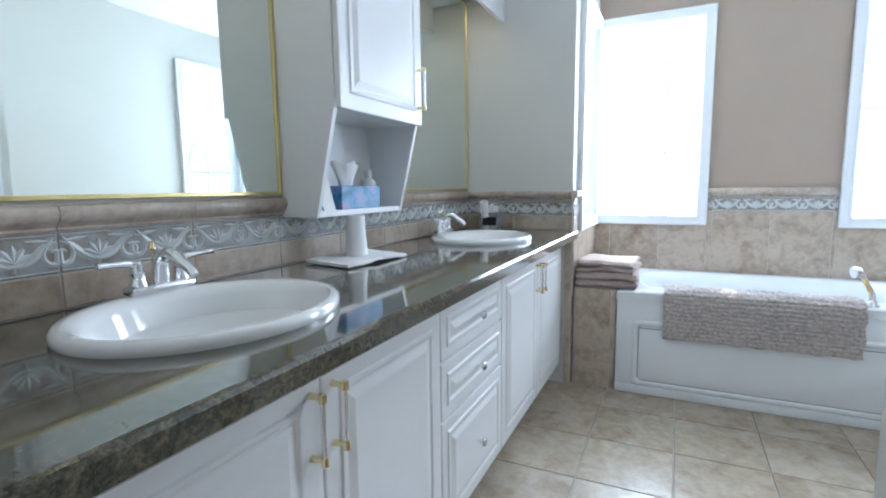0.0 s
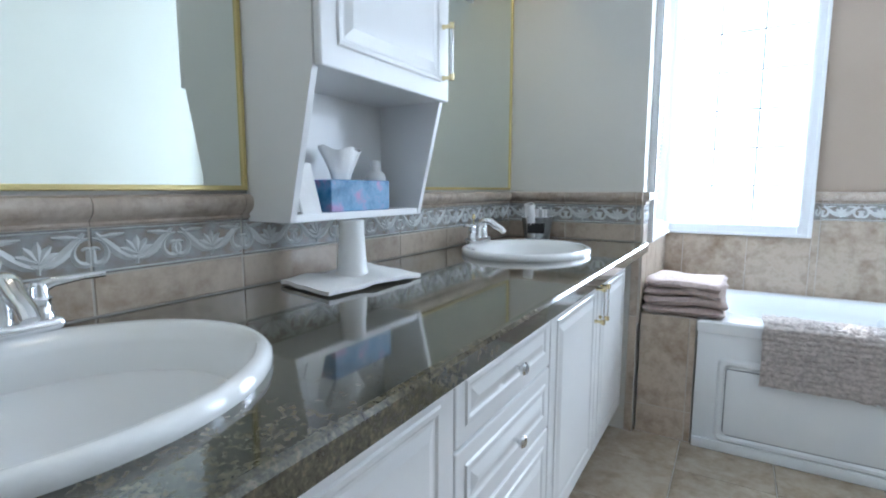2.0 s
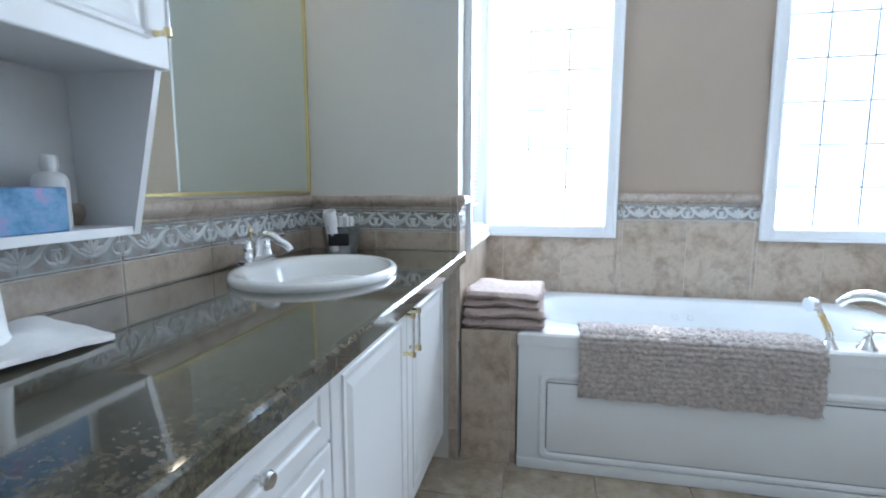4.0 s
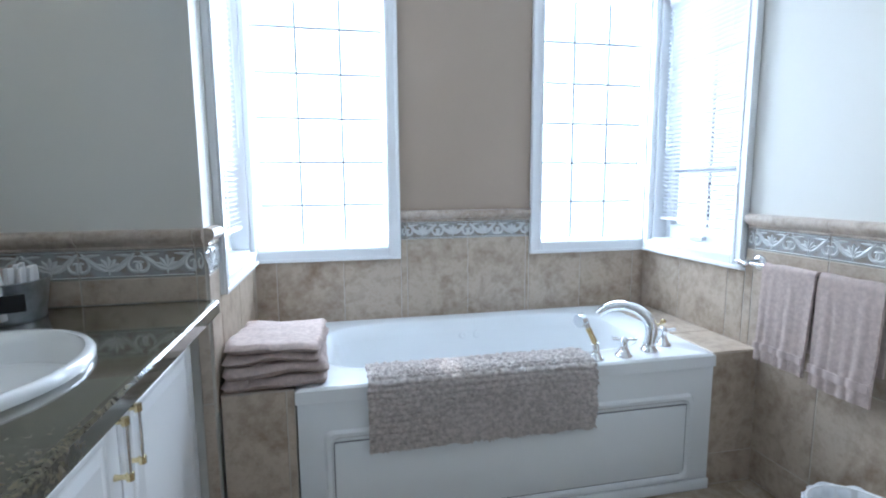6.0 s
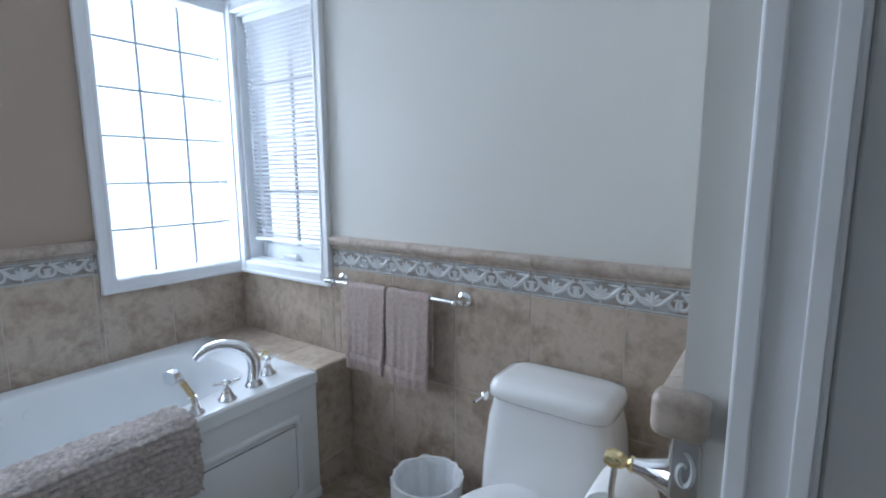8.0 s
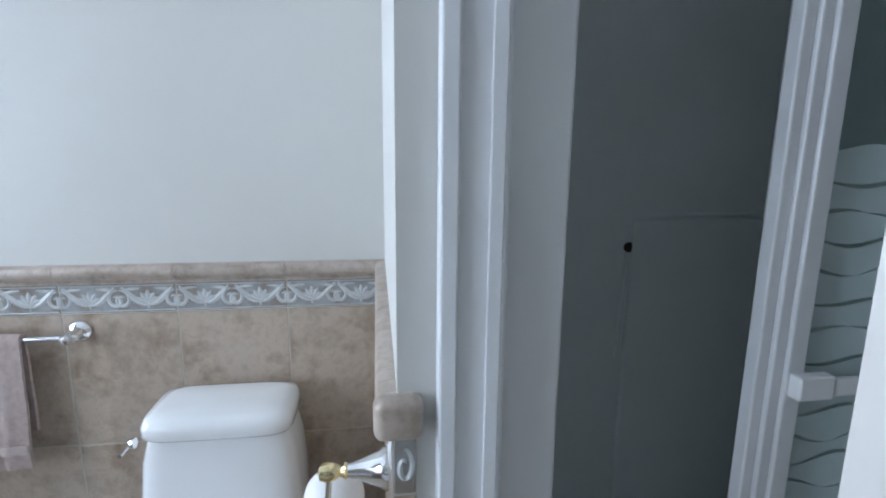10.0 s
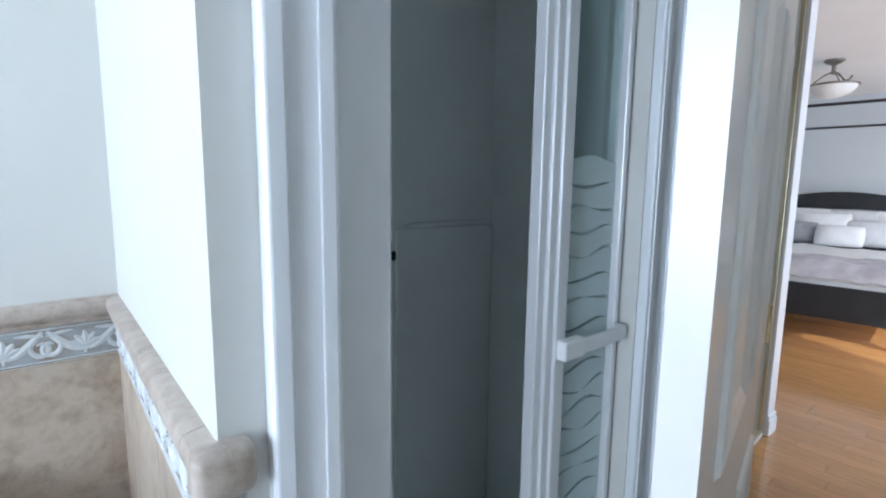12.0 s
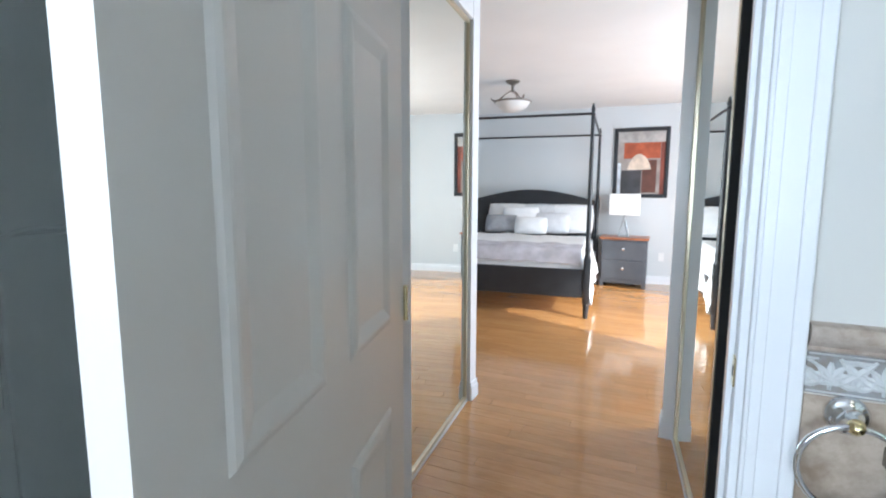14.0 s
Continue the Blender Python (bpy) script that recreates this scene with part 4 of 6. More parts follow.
def bath_mat():
    """A shag mat laid over the rim: ribs of tufts across a draped sheet."""
    b = empty("bath_mat", (0, 0, 0), "grey-taupe shag bath mat draped over the tub rim", "bath mat")
    x0, x1 = -0.075, 0.735
    path = [(TBY0 + a, TBZ + b) for a, b in ((0.175, -0.105), (0.155, -0.03), (0.125, 0.012), (0.07, 0.014), (0.02, 0.014), (-0.008, 0.006), (-0.018, -0.02), (-0.022, -0.08), (-0.022, -0.15), (-0.020, -0.228))]
    ds = [0]
    for p, q in zip(path, path[1:]):
        ds.append(ds[-1] + math.hypot(q[0] - p[0], q[1] - p[1]))
    def along(s):
        s *= ds[-1]
        for i in range(len(path) - 1):
            if s <= ds[i + 1] + 1e-9:
                f = (s - ds[i]) / (ds[i + 1] - ds[i])
                p, q = path[i], path[i + 1]
                n = Vector((-(q[1] - p[1]), q[0] - p[0])).normalized()
                return p[0] + f * (q[0] - p[0]), p[1] + f * (q[1] - p[1]), -n
        return path[-1][0], path[-1][1], Vector((-1, 0))
    nx, ny = 170, 110
    def at(u, v):
        y, z, n = along(v)
        x = x0 + (x1 - x0) * u + 0.008 * noise.noise((v * 9, 3, u * 2))
        rib = abs(math.sin(v * 25 * math.pi + 0.9 * noise.noise((x * 14, v * 6, 1))))
        h = 0.003 + 0.013 * rib ** 0.8 * (0.75 + 0.8 * noise.noise((x * 70, v * 60, 2)))
        if v > 0.97:
            z += 0.008 * noise.noise((x * 22, 7, 0))
        return (x, y + h * n.x, z + h * n.y)
    bm = bmesh.new()
    def back(u, v):
        y, z, n = along(v)
        x = at(u, v)[0]
        return (x, y - 0.001 * n.x, z - 0.001 * n.y)
    g = [[bm.verts.new(at(i / nx, j / ny)) for j in range(ny + 1)] for i in range(nx + 1)]
    k = [[bm.verts.new(back(i / nx, j / ny)) for j in range(ny + 1)] for i in range(nx + 1)]
    for i in range(nx):
        for j in range(ny):
            bm.faces.new((g[i][j], g[i + 1][j], g[i + 1][j + 1], g[i][j + 1]))
            bm.faces.new((k[i][j + 1], k[i + 1][j + 1], k[i + 1][j], k[i][j]))
    for i in range(nx):
        for j in (0, ny):
            bm.faces.new((g[i][j], k[i][j], k[i + 1][j], g[i + 1][j]))
    for j in range(ny):
        for i in (0, nx):
            bm.faces.new((g[i][j], g[i][j + 1], k[i][j + 1], k[i][j]))
    ob_from(bm, "shag", M_MAT, b, True, 80)
    random.seed(5)
    bm = bmesh.new()
    for k in range(7000):
        u, v = random.random(), random.random() ** 0.8
        x, y, z = at(u, v)
        nn = along(v)[2]
        dv = Vector((random.uniform(-0.007, 0.007), nn.x * 0.006, nn.y * 0.006 - 0.005))
        s = Vector((0.0016, 0, 0.0006))
        p = Vector((x, y, z))
        bm.faces.new([bm.verts.new(p - s), bm.verts.new(p + s), bm.verts.new(p + dv)])
    tagged(ob_from(bm, "tuft", M_MAT, b), kind="stuff")


bath_mat()


# ---- tiled ledges, folded towels ----
LZ = 0.548
LY = TBY0 + 0.012
tagged(box("ledge_a", (XA + 0.012, LY + 0.01, 0), (TBX0 - 0.002, YB - 0.012, LZ - 0.01), M_GROUT, None, 0), "tiled ledge at the head of the bathtub", "ledge", kind="structure")
tagged(box("ledge_b", (TBX1 + 0.002, LY + 0.01, 0), (XR - 0.012, YB - 0.012, TBZ - 0.012), M_GROUT, None, 0), "tiled ledge at the foot of the bathtub", "ledge", kind="structure")


def folded_towel(name, loc, lx, ly, h, layers, rz, label, seed):
    """A towel folded over: layers joined by round folds at the front and one side, soft all over."""
    t = empty(name, loc, label, "towel", "folded towels")
    t.rotation_euler.z = radians(rz)
    bm = bmesh.new()
    th = h / layers
    n = 12
    for k in range(layers):
        z0 = k * th
        nx, ny = 26, 22
        def surf(u, v, top):
            x, y = (u - 0.5) * lx, (v - 0.5) * ly
            e = min(u, 1 - u) * lx, min(v, 1 - v) * ly
            r = th * 0.5
            drop = 0.0
            for q in e:
                if q < r:
                    drop = max(drop, r - math.sqrt(max(0, r * r - (r - q) ** 2)))
            sag = 0.015 * noise.noise((x * 9 + seed, y * 9, k * 3.1)) + 0.0018 * noise.noise((x * 40 + seed, y * 40, k))
            wob = 1 + 0.08 * noise.noise((seed + k, math.atan2(y, x) * 2, 4))
            return (x * wob, y * wob, z0 + (th - drop * 0.98 if top else drop * 0.98) + sag + (0.0 if top else 0.001))
        for top in (True, False):
            g = [[bm.verts.new(surf(i / nx, j / ny, top)) for j in range(ny + 1)] for i in range(nx + 1)]
            for i in range(nx):
                for j in range(ny):
                    f = (g[i][j], g[i + 1][j], g[i + 1][j + 1], g[i][j + 1])
                    bm.faces.new(f if top else f[::-1])
    bmesh.ops.remove_doubles(bm, verts=bm.verts, dist=0.0016)
    ob_from(bm, "folds", M_TOWEL, t, True, 80)
    return t


folded_towel("folded_towel", (-0.37, 4.055, LZ + 0.006), 0.325, 0.35, 0.075, 2, 2, "dusty pink terry towel folded on the tiled ledge", 3)
folded_towel("folded_towel", (-0.365, 4.06, LZ + 0.083), 0.30, 0.33, 0.062, 2, -4, "dusty pink terry towel folded on top of another", 8)


# ---- towel rail with two hand towels ----
RX, RZ = XR - 0.072, 0.888
rail = empty("towel_rail", (0, 0, 0), "chrome towel rail with round rosettes on the tiled wall", "towel rail")
tube("bar", [(RX, 3.275, RZ), (RX, 3.945, RZ)], 0.0075, M_CHROME, rail, 12)
for y in (3.285, 3.905):
    bm = bmesh.new()
    add_lathe(bm, [(0.031, 0), (0.031, 0.006), (0.026, 0.012), (0.016, 0.018), (0.012, 0.045), (0.014, 0.06), (0.016, 0.072), (0.010, 0.082), (0, 0.084)], 22, pose(XR - 0.011, y, RZ, 0, -90, 0))
    ob_from(bm, "rosette", M_CHROME, rail, True, 45)
for y in (3.27, 3.95):
    lathe("finial", [(0.004, -0.012), (0.011, -0.004), (0.011, 0.004), (0.004, 0.012)], M_CHROME, rail, 12, pose(RX, y, RZ, 90, 0, 0))


def hand_towel(y0, y1, zf, zb, seed):
    t = empty("hand_towel", (0, 0, 0), "dusty pink hand towel hanging over the chrome rail", "towel", "hanging towels")
    lf, lb = RZ - zf, RZ - zb
    r = 0.017
    tot = lf + lb + math.pi * r
    def at(u, v):
        s = v * tot
        if s < lb:
            x, z, k = RX + r, zb + s, 0.3
        elif s < lb + math.pi * r:
            a = (s - lb) / r
            x, z, k = RX + r * math.cos(a), RZ + r * math.sin(a), 0.15
        else:
            q = s - lb - math.pi * r
            x, z, k = RX - r - 0.012 * q / lf, RZ - q, q / lf
        y = y0 + (y1 - y0) * u
        wave = math.sin(u * 10 + seed) * 0.006 * k + 0.004 * math.sin(u * 23 + seed * 2) * k
        band = -0.004 if 0.10 < (RZ - z) / lf < 0.0 else 0
        pinch = 1 - 0.05 * k
        y = (y0 + y1) / 2 + (y - (y0 + y1) / 2) * pinch
        return (x - abs(wave) + band, y + 0.003 * noise.noise((z * 8, seed, u)), z + 0.004 * noise.noise((u * 4, seed, 2)))
    cloth_sheet("cloth", 30, 60, at, 0.009, M_TOWEL, t)
    weave = mat("flat woven band", (0.52, 0.43, 0.40), 0.8, var=0.05, scale=40)
    def band_at(u, v):
        f = 0.80 + 0.075 * v
        x, y, z = at(u, (lb + math.pi * r + f * lf) / tot)
        return (x - 0.0075, y, z)
    tagged(cloth_sheet("woven_band", 30, 3, band_at, 0.002, weave, t), "flat woven border band")


hand_towel(3.61, 3.815, 0.545, 0.62, 1.0)
hand_towel(3.395, 3.60, 0.53, 0.62, 2.6)


# ---- toilet ----
def loop_solid(bm, rings, cap=True):
    vs = [[bm.verts.new(p) for p in r] for r in rings]
    n = len(vs[0])
    for p, q in zip(vs, vs[1:]):
        for i in range(n):
            bm.faces.new((p[i], p[(i + 1) % n], q[(i + 1) % n], q[i]))
    if cap:
        bm.faces.new(vs[0][::-1])
        bm.faces.new(vs[-1])
    bmesh.ops.recalc_face_normals(bm, faces=bm.faces)


def sq_ring(cx, cy, rx, ry, z, e=0.35, n=40):
    o = []
    for i in range(n):
        a = 2 * math.pi * i / n
        c, s = math.cos(a), math.sin(a)
        o.append((cx + rx * abs(c) ** e * (1 if c > 0 else -1), cy + ry * abs(s) ** e * (1 if s > 0 else -1), z))
    return o


def egg(cx, cy, lf, lb, w, z, n=40):
    o = []
    for i in range(n):
        a = 2 * math.pi * i / n
        c, s = math.cos(a), math.sin(a)
        o.append((cx - (lf if c > 0 else lb) * c, cy + w * s, z))
    return o


toilet = empty("toilet", (0, 0, 0), "white one-piece porcelain toilet with its lid down", "toilet")
TCX, TCY = 1.315, 2.872
bm = bmesh.new()
loop_solid(bm, [sq_ring(TCX - 0.015, TCY, 0.118, 0.205, 0.36), sq_ring(TCX - 0.005, TCY, 0.120, 0.206, 0.45), sq_ring(TCX, TCY, 0.112, 0.193, 0.60), sq_ring(TCX + 0.002, TCY, 0.103, 0.177, 0.668)])
ob_from(bm, "tank", M_PORC, toilet, True, 50)
bm = bmesh.new()
loop_solid(bm, [sq_ring(TCX, TCY, 0.110, 0.182, 0.670), sq_ring(TCX, TCY, 0.116, 0.188, 0.677), sq_ring(TCX, TCY, 0.116, 0.188, 0.700), sq_ring(TCX, TCY, 0.108, 0.180, 0.719), sq_ring(TCX, TCY, 0.085, 0.155, 0.727), sq_ring(TCX, TCY, 0.030, 0.070, 0.729)])
ob_from(bm, "tank_lid", M_PORC, toilet, True, 60)
bm = bmesh.new()
BX = 0.99
loop_solid(bm, [egg(BX + 0.06, TCY, 0.20, 0.27, 0.115, 0.0), egg(BX + 0.06, TCY, 0.20, 0.27, 0.12, 0.05), egg(BX + 0.05, TCY, 0.20, 0.27, 0.115, 0.16), egg(BX + 0.01, TCY, 0.235, 0.30, 0.165, 0.30), egg(BX, TCY, 0.25, 0.32, 0.185, 0.365), egg(BX, TCY, 0.25, 0.32, 0.187, 0.385)])
ob_from(bm, "bowl", M_PORC, toilet, True, 60)
bm = bmesh.new()
loop_solid(bm, [egg(BX - 0.005, TCY, 0.25, 0.225, 0.185, 0.388), egg(BX - 0.005, TCY, 0.255, 0.228, 0.19, 0.398), egg(BX - 0.005, TCY, 0.252, 0.225, 0.187, 0.408)])
ob_from(bm, "seat", M_PLASTIC, toilet, True, 50)
bm = bmesh.new()
loop_solid(bm, [egg(BX, TCY, 0.25, 0.225, 0.185, 0.411), egg(BX, TCY, 0.254, 0.228, 0.188, 0.42), egg(BX, TCY, 0.245, 0.22, 0.18, 0.431), egg(BX, TCY, 0.18, 0.16, 0.12, 0.437), egg(BX, TCY, 0.05, 0.05, 0.03, 0.438)])
ob_from(bm, "lid", M_PLASTIC, toilet, True, 60)
bm = bmesh.new()
add_lathe(bm, [(0.014, 0), (0.014, 0.008), (0.010, 0.014), (0, 0.015)], 16, pose(TCX - 0.05, TCY + 0.215, 0.64, -90, 0, 0))
add_tube(bm, [(TCX - 0.05, TCY + 0.226, 0.64), (TCX - 0.10, TCY + 0.23, 0.635)], 0.006, 8)
tagged(ob_from(bm, "flush_lever", M_CHROME, toilet, True), "chrome flush lever")

# ---- waste bin with a liner ----
wb = empty("waste_bin", (1.275, 3.335, 0), "small white waste bin lined with a thin plastic bag", "waste bin")
lathe("bin_body", [(0.095, 0), (0.098, 0.004), (0.122, 0.262), (0.126, 0.266), (0.119, 0.266), (0.094, 0.008), (0, 0.006)], M_PLASTIC, wb, 36)
def liner(u, v):
    a = 2 * math.pi * u
    k = 0.006 * noise.noise((math.cos(a) * 6, math.sin(a) * 6, v * 3)) + 0.003 * math.sin(a * 17 + v * 3)
    if v < 0.45:
        f = v / 0.45
        r, z = 0.126 + 0.004 * f, 0.185 + 0.085 * f
        r = 0.122 + 0.008 * f + k
    else:
        f = (v - 0.45) / 0.55
        r, z = 0.117 - 0.016 * f + k, 0.272 - 0.16 * f
    return (r * math.cos(a), r * math.sin(a), z + 0.008 * noise.noise((math.cos(a) * 3, math.sin(a) * 3, 5)))
cloth_sheet("liner", 60, 16, liner, 0.001, M_BAG, wb)

# ---- toilet roll on the partition ----
tr = empty("toilet_roll_holder", (0.705, YP + 0.011, 0.90), "chrome and brass holder with a white toilet roll", "roll holder")
bm = bmesh.new()
add_lathe(bm, [(0.033, 0), (0.033, 0.005), (0.028, 0.012), (0.015, 0.045), (0.011, 0.062)], 22, pose(0, 0, 0, -90, 0, 0))
ob_from(bm, "bell", M_CHROME, tr, True, 50)
bm = bmesh.new()
add_lathe(bm, [(0.010, 0.060), (0.013, 0.066), (0.008, 0.073), (0.012, 0.080), (0.016, 0.092), (0.012, 0.104), (0, 0.108)], 16, pose(0, 0, 0, -90, 0, 0))
tagged(ob_from(bm, "finial", M_BRASS, tr, True, 50), "brass finial")
tube("arm", [(0, 0.09, 0), (0.0, 0.094, -0.05), (0.004, 0.094, -0.105), (0.01, 0.094, -0.12), (0.13, 0.094, -0.12)], 0.005, M_CHROME, tr, 8)
bm = bmesh.new()
add_lathe(bm, [(0.020, 0.012), (0.052, 0.012), (0.053, 0.016), (0.053, 0.108), (0.052, 0.112), (0.020, 0.112), (0.020, 0.012)], 32, pose(0, 0.094, -0.12, 0, 90, 0), cap=False)
ob_from(bm, "paper_roll", M_PAPER, tr, True, 40)

# ---- towel ring on the door wall ----
ring = empty("towel_ring", (-0.448, YD + 0.012, 0.905), "chrome towel ring with a brass knob holding a pink towel", "towel ring")
lathe("rosette", [(0.036, 0), (0.036, 0.005), (0.030, 0.012), (0.026, 0.013), (0.020, 0.02), (0.014, 0.03), (0.012, 0.05)], M_CHROME, ring, 26, pose(0, 0, 0, -90, 0, 0))
tagged(lathe("knob", [(0.010, 0.045), (0.015, 0.052), (0.012, 0.062), (0.006, 0.068), (0, 0.069)], M_BRASS, ring, 16, pose(0, 0, 0, -90, 0, 0)), "brass knob")
tube("hoop", arc((0, 0.056, -0.082), (0, 0.0, 1), (1, 0, 0), 0.082, 0, 360, 36), 0.006, M_CHROME, ring, 10)
rt = empty("hand_towel", (0, 0, 0), "dusty pink hand towel threaded through the towel ring", "towel", "hanging towels")
def ring_towel(u, v):
    s = v * 0.74 - 0.37
    x = -0.448 + (u - 0.5) * (0.10 + 0.10 * min(1, abs(s) / 0.2)) + 0.004 * math.sin(v * 9)
    y = YD + 0.068 + (0.018 + 0.008 * math.sin(u * 16)) * (1 if s > 0 else -1) * min(1, abs(s) / 0.025)
    return (x, y, 0.751 - max(0, abs(s) - 0.01) + 0.006 * math.cos(u * 18) - 0.02 * (2 * u - 1) ** 2)
cloth_sheet("cloth", 28, 50, ring_towel, 0.008, M_TOWEL, rt)


# ---- shower ----
SXB, SY0, SY1 = 1.41, 1.245, 2.31
def shower_stall():
    s = empty("shower_stall", (0, 0, 0), "grey-green moulded fibreglass shower stall", "shower")
    bm = bmesh.new()
    add_box(bm, (SXB, SY0, 0.05), (SXB + 0.015, SY1, 2.3))
    add_box(bm, (XS + 0.1, SY1, 0.05), (SXB, SY1 + 0.01, 2.3))
    add_box(bm, (XS + 0.1, SY0 - 0.015, 0.05), (SXB, SY0, 2.3))
    add_box(bm, (XS + 0.02, SY0, 0.02), (SXB, SY1, 0.06), 0.01)
    ob_from(bm, "liner_wall", M_FIBER, s)
    bm = bmesh.new()
    def mould(pts, w):
        add_tube(bm, pts, w, 10)
    # moulded shoulders pressed into the far wall
    mould([(SXB + 0.002, 1.705, 0.75), (SXB + 0.002, 1.692, 1.12)] + arc((SXB + 0.002, 1.605, 1.12), (0, 1, 0), (0, 0, 1), 0.087, 0, 90, 8) + [(SXB + 0.002, SY0 + 0.02, 1.207)], 0.008)
    add_box(bm, (SXB - 0.012, SY0, 0.06), (SXB + 0.01, 1.685, 1.195), 0.012, 4)
    ob_from(bm, "moulding", M_FIBER, s, True, 60)
    lathe("drain_plug", [(0.016, 0), (0.016, 0.006), (0.010, 0.008), (0, 0.008)], M_MATT_BLACK, s, 16, pose(SXB - 0.001, 1.69, 1.109, 0, -90, 0))
    return s


shower_stall()
door = empty("shower_door", (0, 0, 0), "framed shower door panel with frosted wave glass", "shower door")
bm = bmesh.new()
add_box(bm, (XS + 0.005, 2.215, 0.10), (XS + 0.04, 2.298, 2.05), 0.004)
tagged(ob_from(bm, "jamb_strip", M_ALU, door), "wide white jamb strip")
bm = bmesh.new()
xg = XS + 0.05
for y0, y1, d in ((1.85, 1.87, 0.020), (1.87, 1.89, 0.013), (1.82, 1.85, 0.026), (1.622, 1.634, 0.013), (1.636, 1.65, 0.02)):
    add_box(bm, (xg - d, y0, 0.10), (xg + d, y1, 2.05), 0.003)
add_box(bm, (xg - 0.015, 1.65, 0.10), (xg + 0.015, 1.82, 0.14), 0.003)
add_box(bm, (xg - 0.015, 1.65, 2.01), (xg + 0.015, 1.82, 2.05), 0.003)
ob_from(bm, "frame", M_ALU, door)
g = box("pane", (xg - 0.003, 1.65, 0.14), (xg + 0.003, 1.82, 2.01), M_SHGLASS, door, 0)
g.visible_shadow = False
bm = bmesh.new()
random.seed(11)
n, z, edges = 14, 0.16, []
while z < 1.42:
    ph, a = random.uniform(0, 6), random.uniform(0.005, 0.010)
    edges.append([z + a * math.sin(i * 0.42 + ph) for i in range(n + 1)])
    z += random.uniform(0.040, 0.052)
for k, (e, f) in enumerate(zip(edges, edges[1:])):
    lo, hi = [], []
    for i in range(n + 1):
        y = 1.652 + (1.818 - 1.652) * i / n
        gap = 0.007 * max(0, math.sin(math.pi * ((i / n + 0.5 * (k % 2)) % 1.0)))
        lo.append(bm.verts.new((xg - 0.0045, y, e[i] + gap)))
        hi.append(bm.verts.new((xg - 0.0045, y, f[i])))
    for i in range(n):
        bm.faces.new((lo[i], lo[i + 1], hi[i + 1], hi[i]))
tagged(ob_from(bm, "frosted_wave", M_FROST, door), "frosted wave bands")
bm = bmesh.new()
add_box(bm, (xg - 0.045, 1.64, 1.03), (xg - 0.035, 1.82, 1.06), 0.004)
add_box(bm, (xg - 0.047, 1.785, 1.026), (xg - 0.024, 1.845, 1.064), 0.004)
add_box(bm, (xg - 0.042, 1.636, 1.03), (xg - 0.018, 1.652, 1.06), 0.004)
tagged(ob_from(bm, "towel_bar", M_PLASTIC, door), "flat white towel bar")

# ---- the open bathroom door ----
HNG, LAT = Vector((0.476, 1.258)), Vector((0.261, 2.10))
DW = (LAT - HNG).length
leaf = empty("bathroom_door", (HNG.x, HNG.y, 0.008), "white six-panel door standing open with brass hardware", "door")
leaf.rotation_euler.z = math.atan2(LAT.y - HNG.y, LAT.x - HNG.x)
DT = 0.04


def six_panel(parent):
    bm = bmesh.new()
    us = [0, 0.125, DW / 2 - 0.055, DW / 2 + 0.055, DW - 0.125, DW]
    zs = [0, 0.22, 0.80, 1.00, 1.62, 1.74, 1.93, 2.03]
    def face(y, s):
        for i in range(5):
            for j in range(7):
                u0, u1, z0, z1 = us[i], us[i + 1], zs[j], zs[j + 1]
                q = lambda o, d: [bm.verts.new((a, y - s * d, b)) for a, b in ((u0 + o, z0 + o), (u1 - o, z0 + o), (u1 - o, z1 - o), (u0 + o, z1 - o))]
                if i in (1, 3) and j in (1, 3, 5):
                    rs = [q(0, 0), q(0.006, 0.006), q(0.016, 0.009), q(0.022, 0.009), q(0.05, 0.002)]
                    for p, r in zip(rs, rs[1:]):
                        for k in range(4):
                            bm.faces.new((p[k], p[(k + 1) % 4], r[(k + 1) % 4], r[k]))
                    bm.faces.new(rs[-1])
                else:
                    bm.faces.new(q(0, 0))
    face(0.0, -1)
    face(-DT, 1)
    bmesh.ops.remove_doubles(bm, verts=bm.verts, dist=1e-5)
    return bm


bm = six_panel(leaf)
def quad(pts):
    bm.faces.new([bm.verts.new(p) for p in pts])
quad([(DW, 0, 0), (DW, -DT, 0), (DW, -DT, 2.03), (DW, 0, 2.03)])
quad([(0, 0, 0), (0, 0, 2.03), (0, -DT, 2.03), (0, -DT, 0)])
quad([(0, 0, 2.03), (DW, 0, 2.03), (DW, -DT, 2.03), (0, -DT, 2.03)])
quad([(0, 0, 0), (0, -DT, 0), (DW, -DT, 0), (DW, 0, 0)])
bmesh.ops.remove_doubles(bm, verts=bm.verts, dist=1e-5)
bmesh.ops.recalc_face_normals(bm, faces=bm.faces)
ob_from(bm, "panel_leaf", M_DOOR, leaf)
for s in (1, -1):
    bm = bmesh.new()
    m = pose(DW - 0.065, 0.0 if s > 0 else -DT, 0.94, -90 * s, 0, 0)
    add_lathe(bm, [(0.032, 0), (0.032, 0.004), (0.026, 0.009), (0.012, 0.011), (0.011, 0.016), (0.022, 0.020), (0.026, 0.029), (0.020, 0.037), (0, 0.04)], 22, m)
    tagged(ob_from(bm, "knob", M_BRASS, leaf, True, 50), "polished brass knob")
box("latch_plate", (DW - 0.0005, -DT / 2 - 0.011, 0.89), (DW + 0.0015, -DT / 2 + 0.011, 0.95), M_BRASS, leaf, 0)
for z in (0.22, 1.02, 1.82):
    bm = bmesh.new()
    add_tube(bm, [(-0.004, 0.006, z - 0.045), (-0.004, 0.006, z + 0.045)], 0.006, 10)
    ob_from(bm, "hinge", M_BRASS, leaf, True)

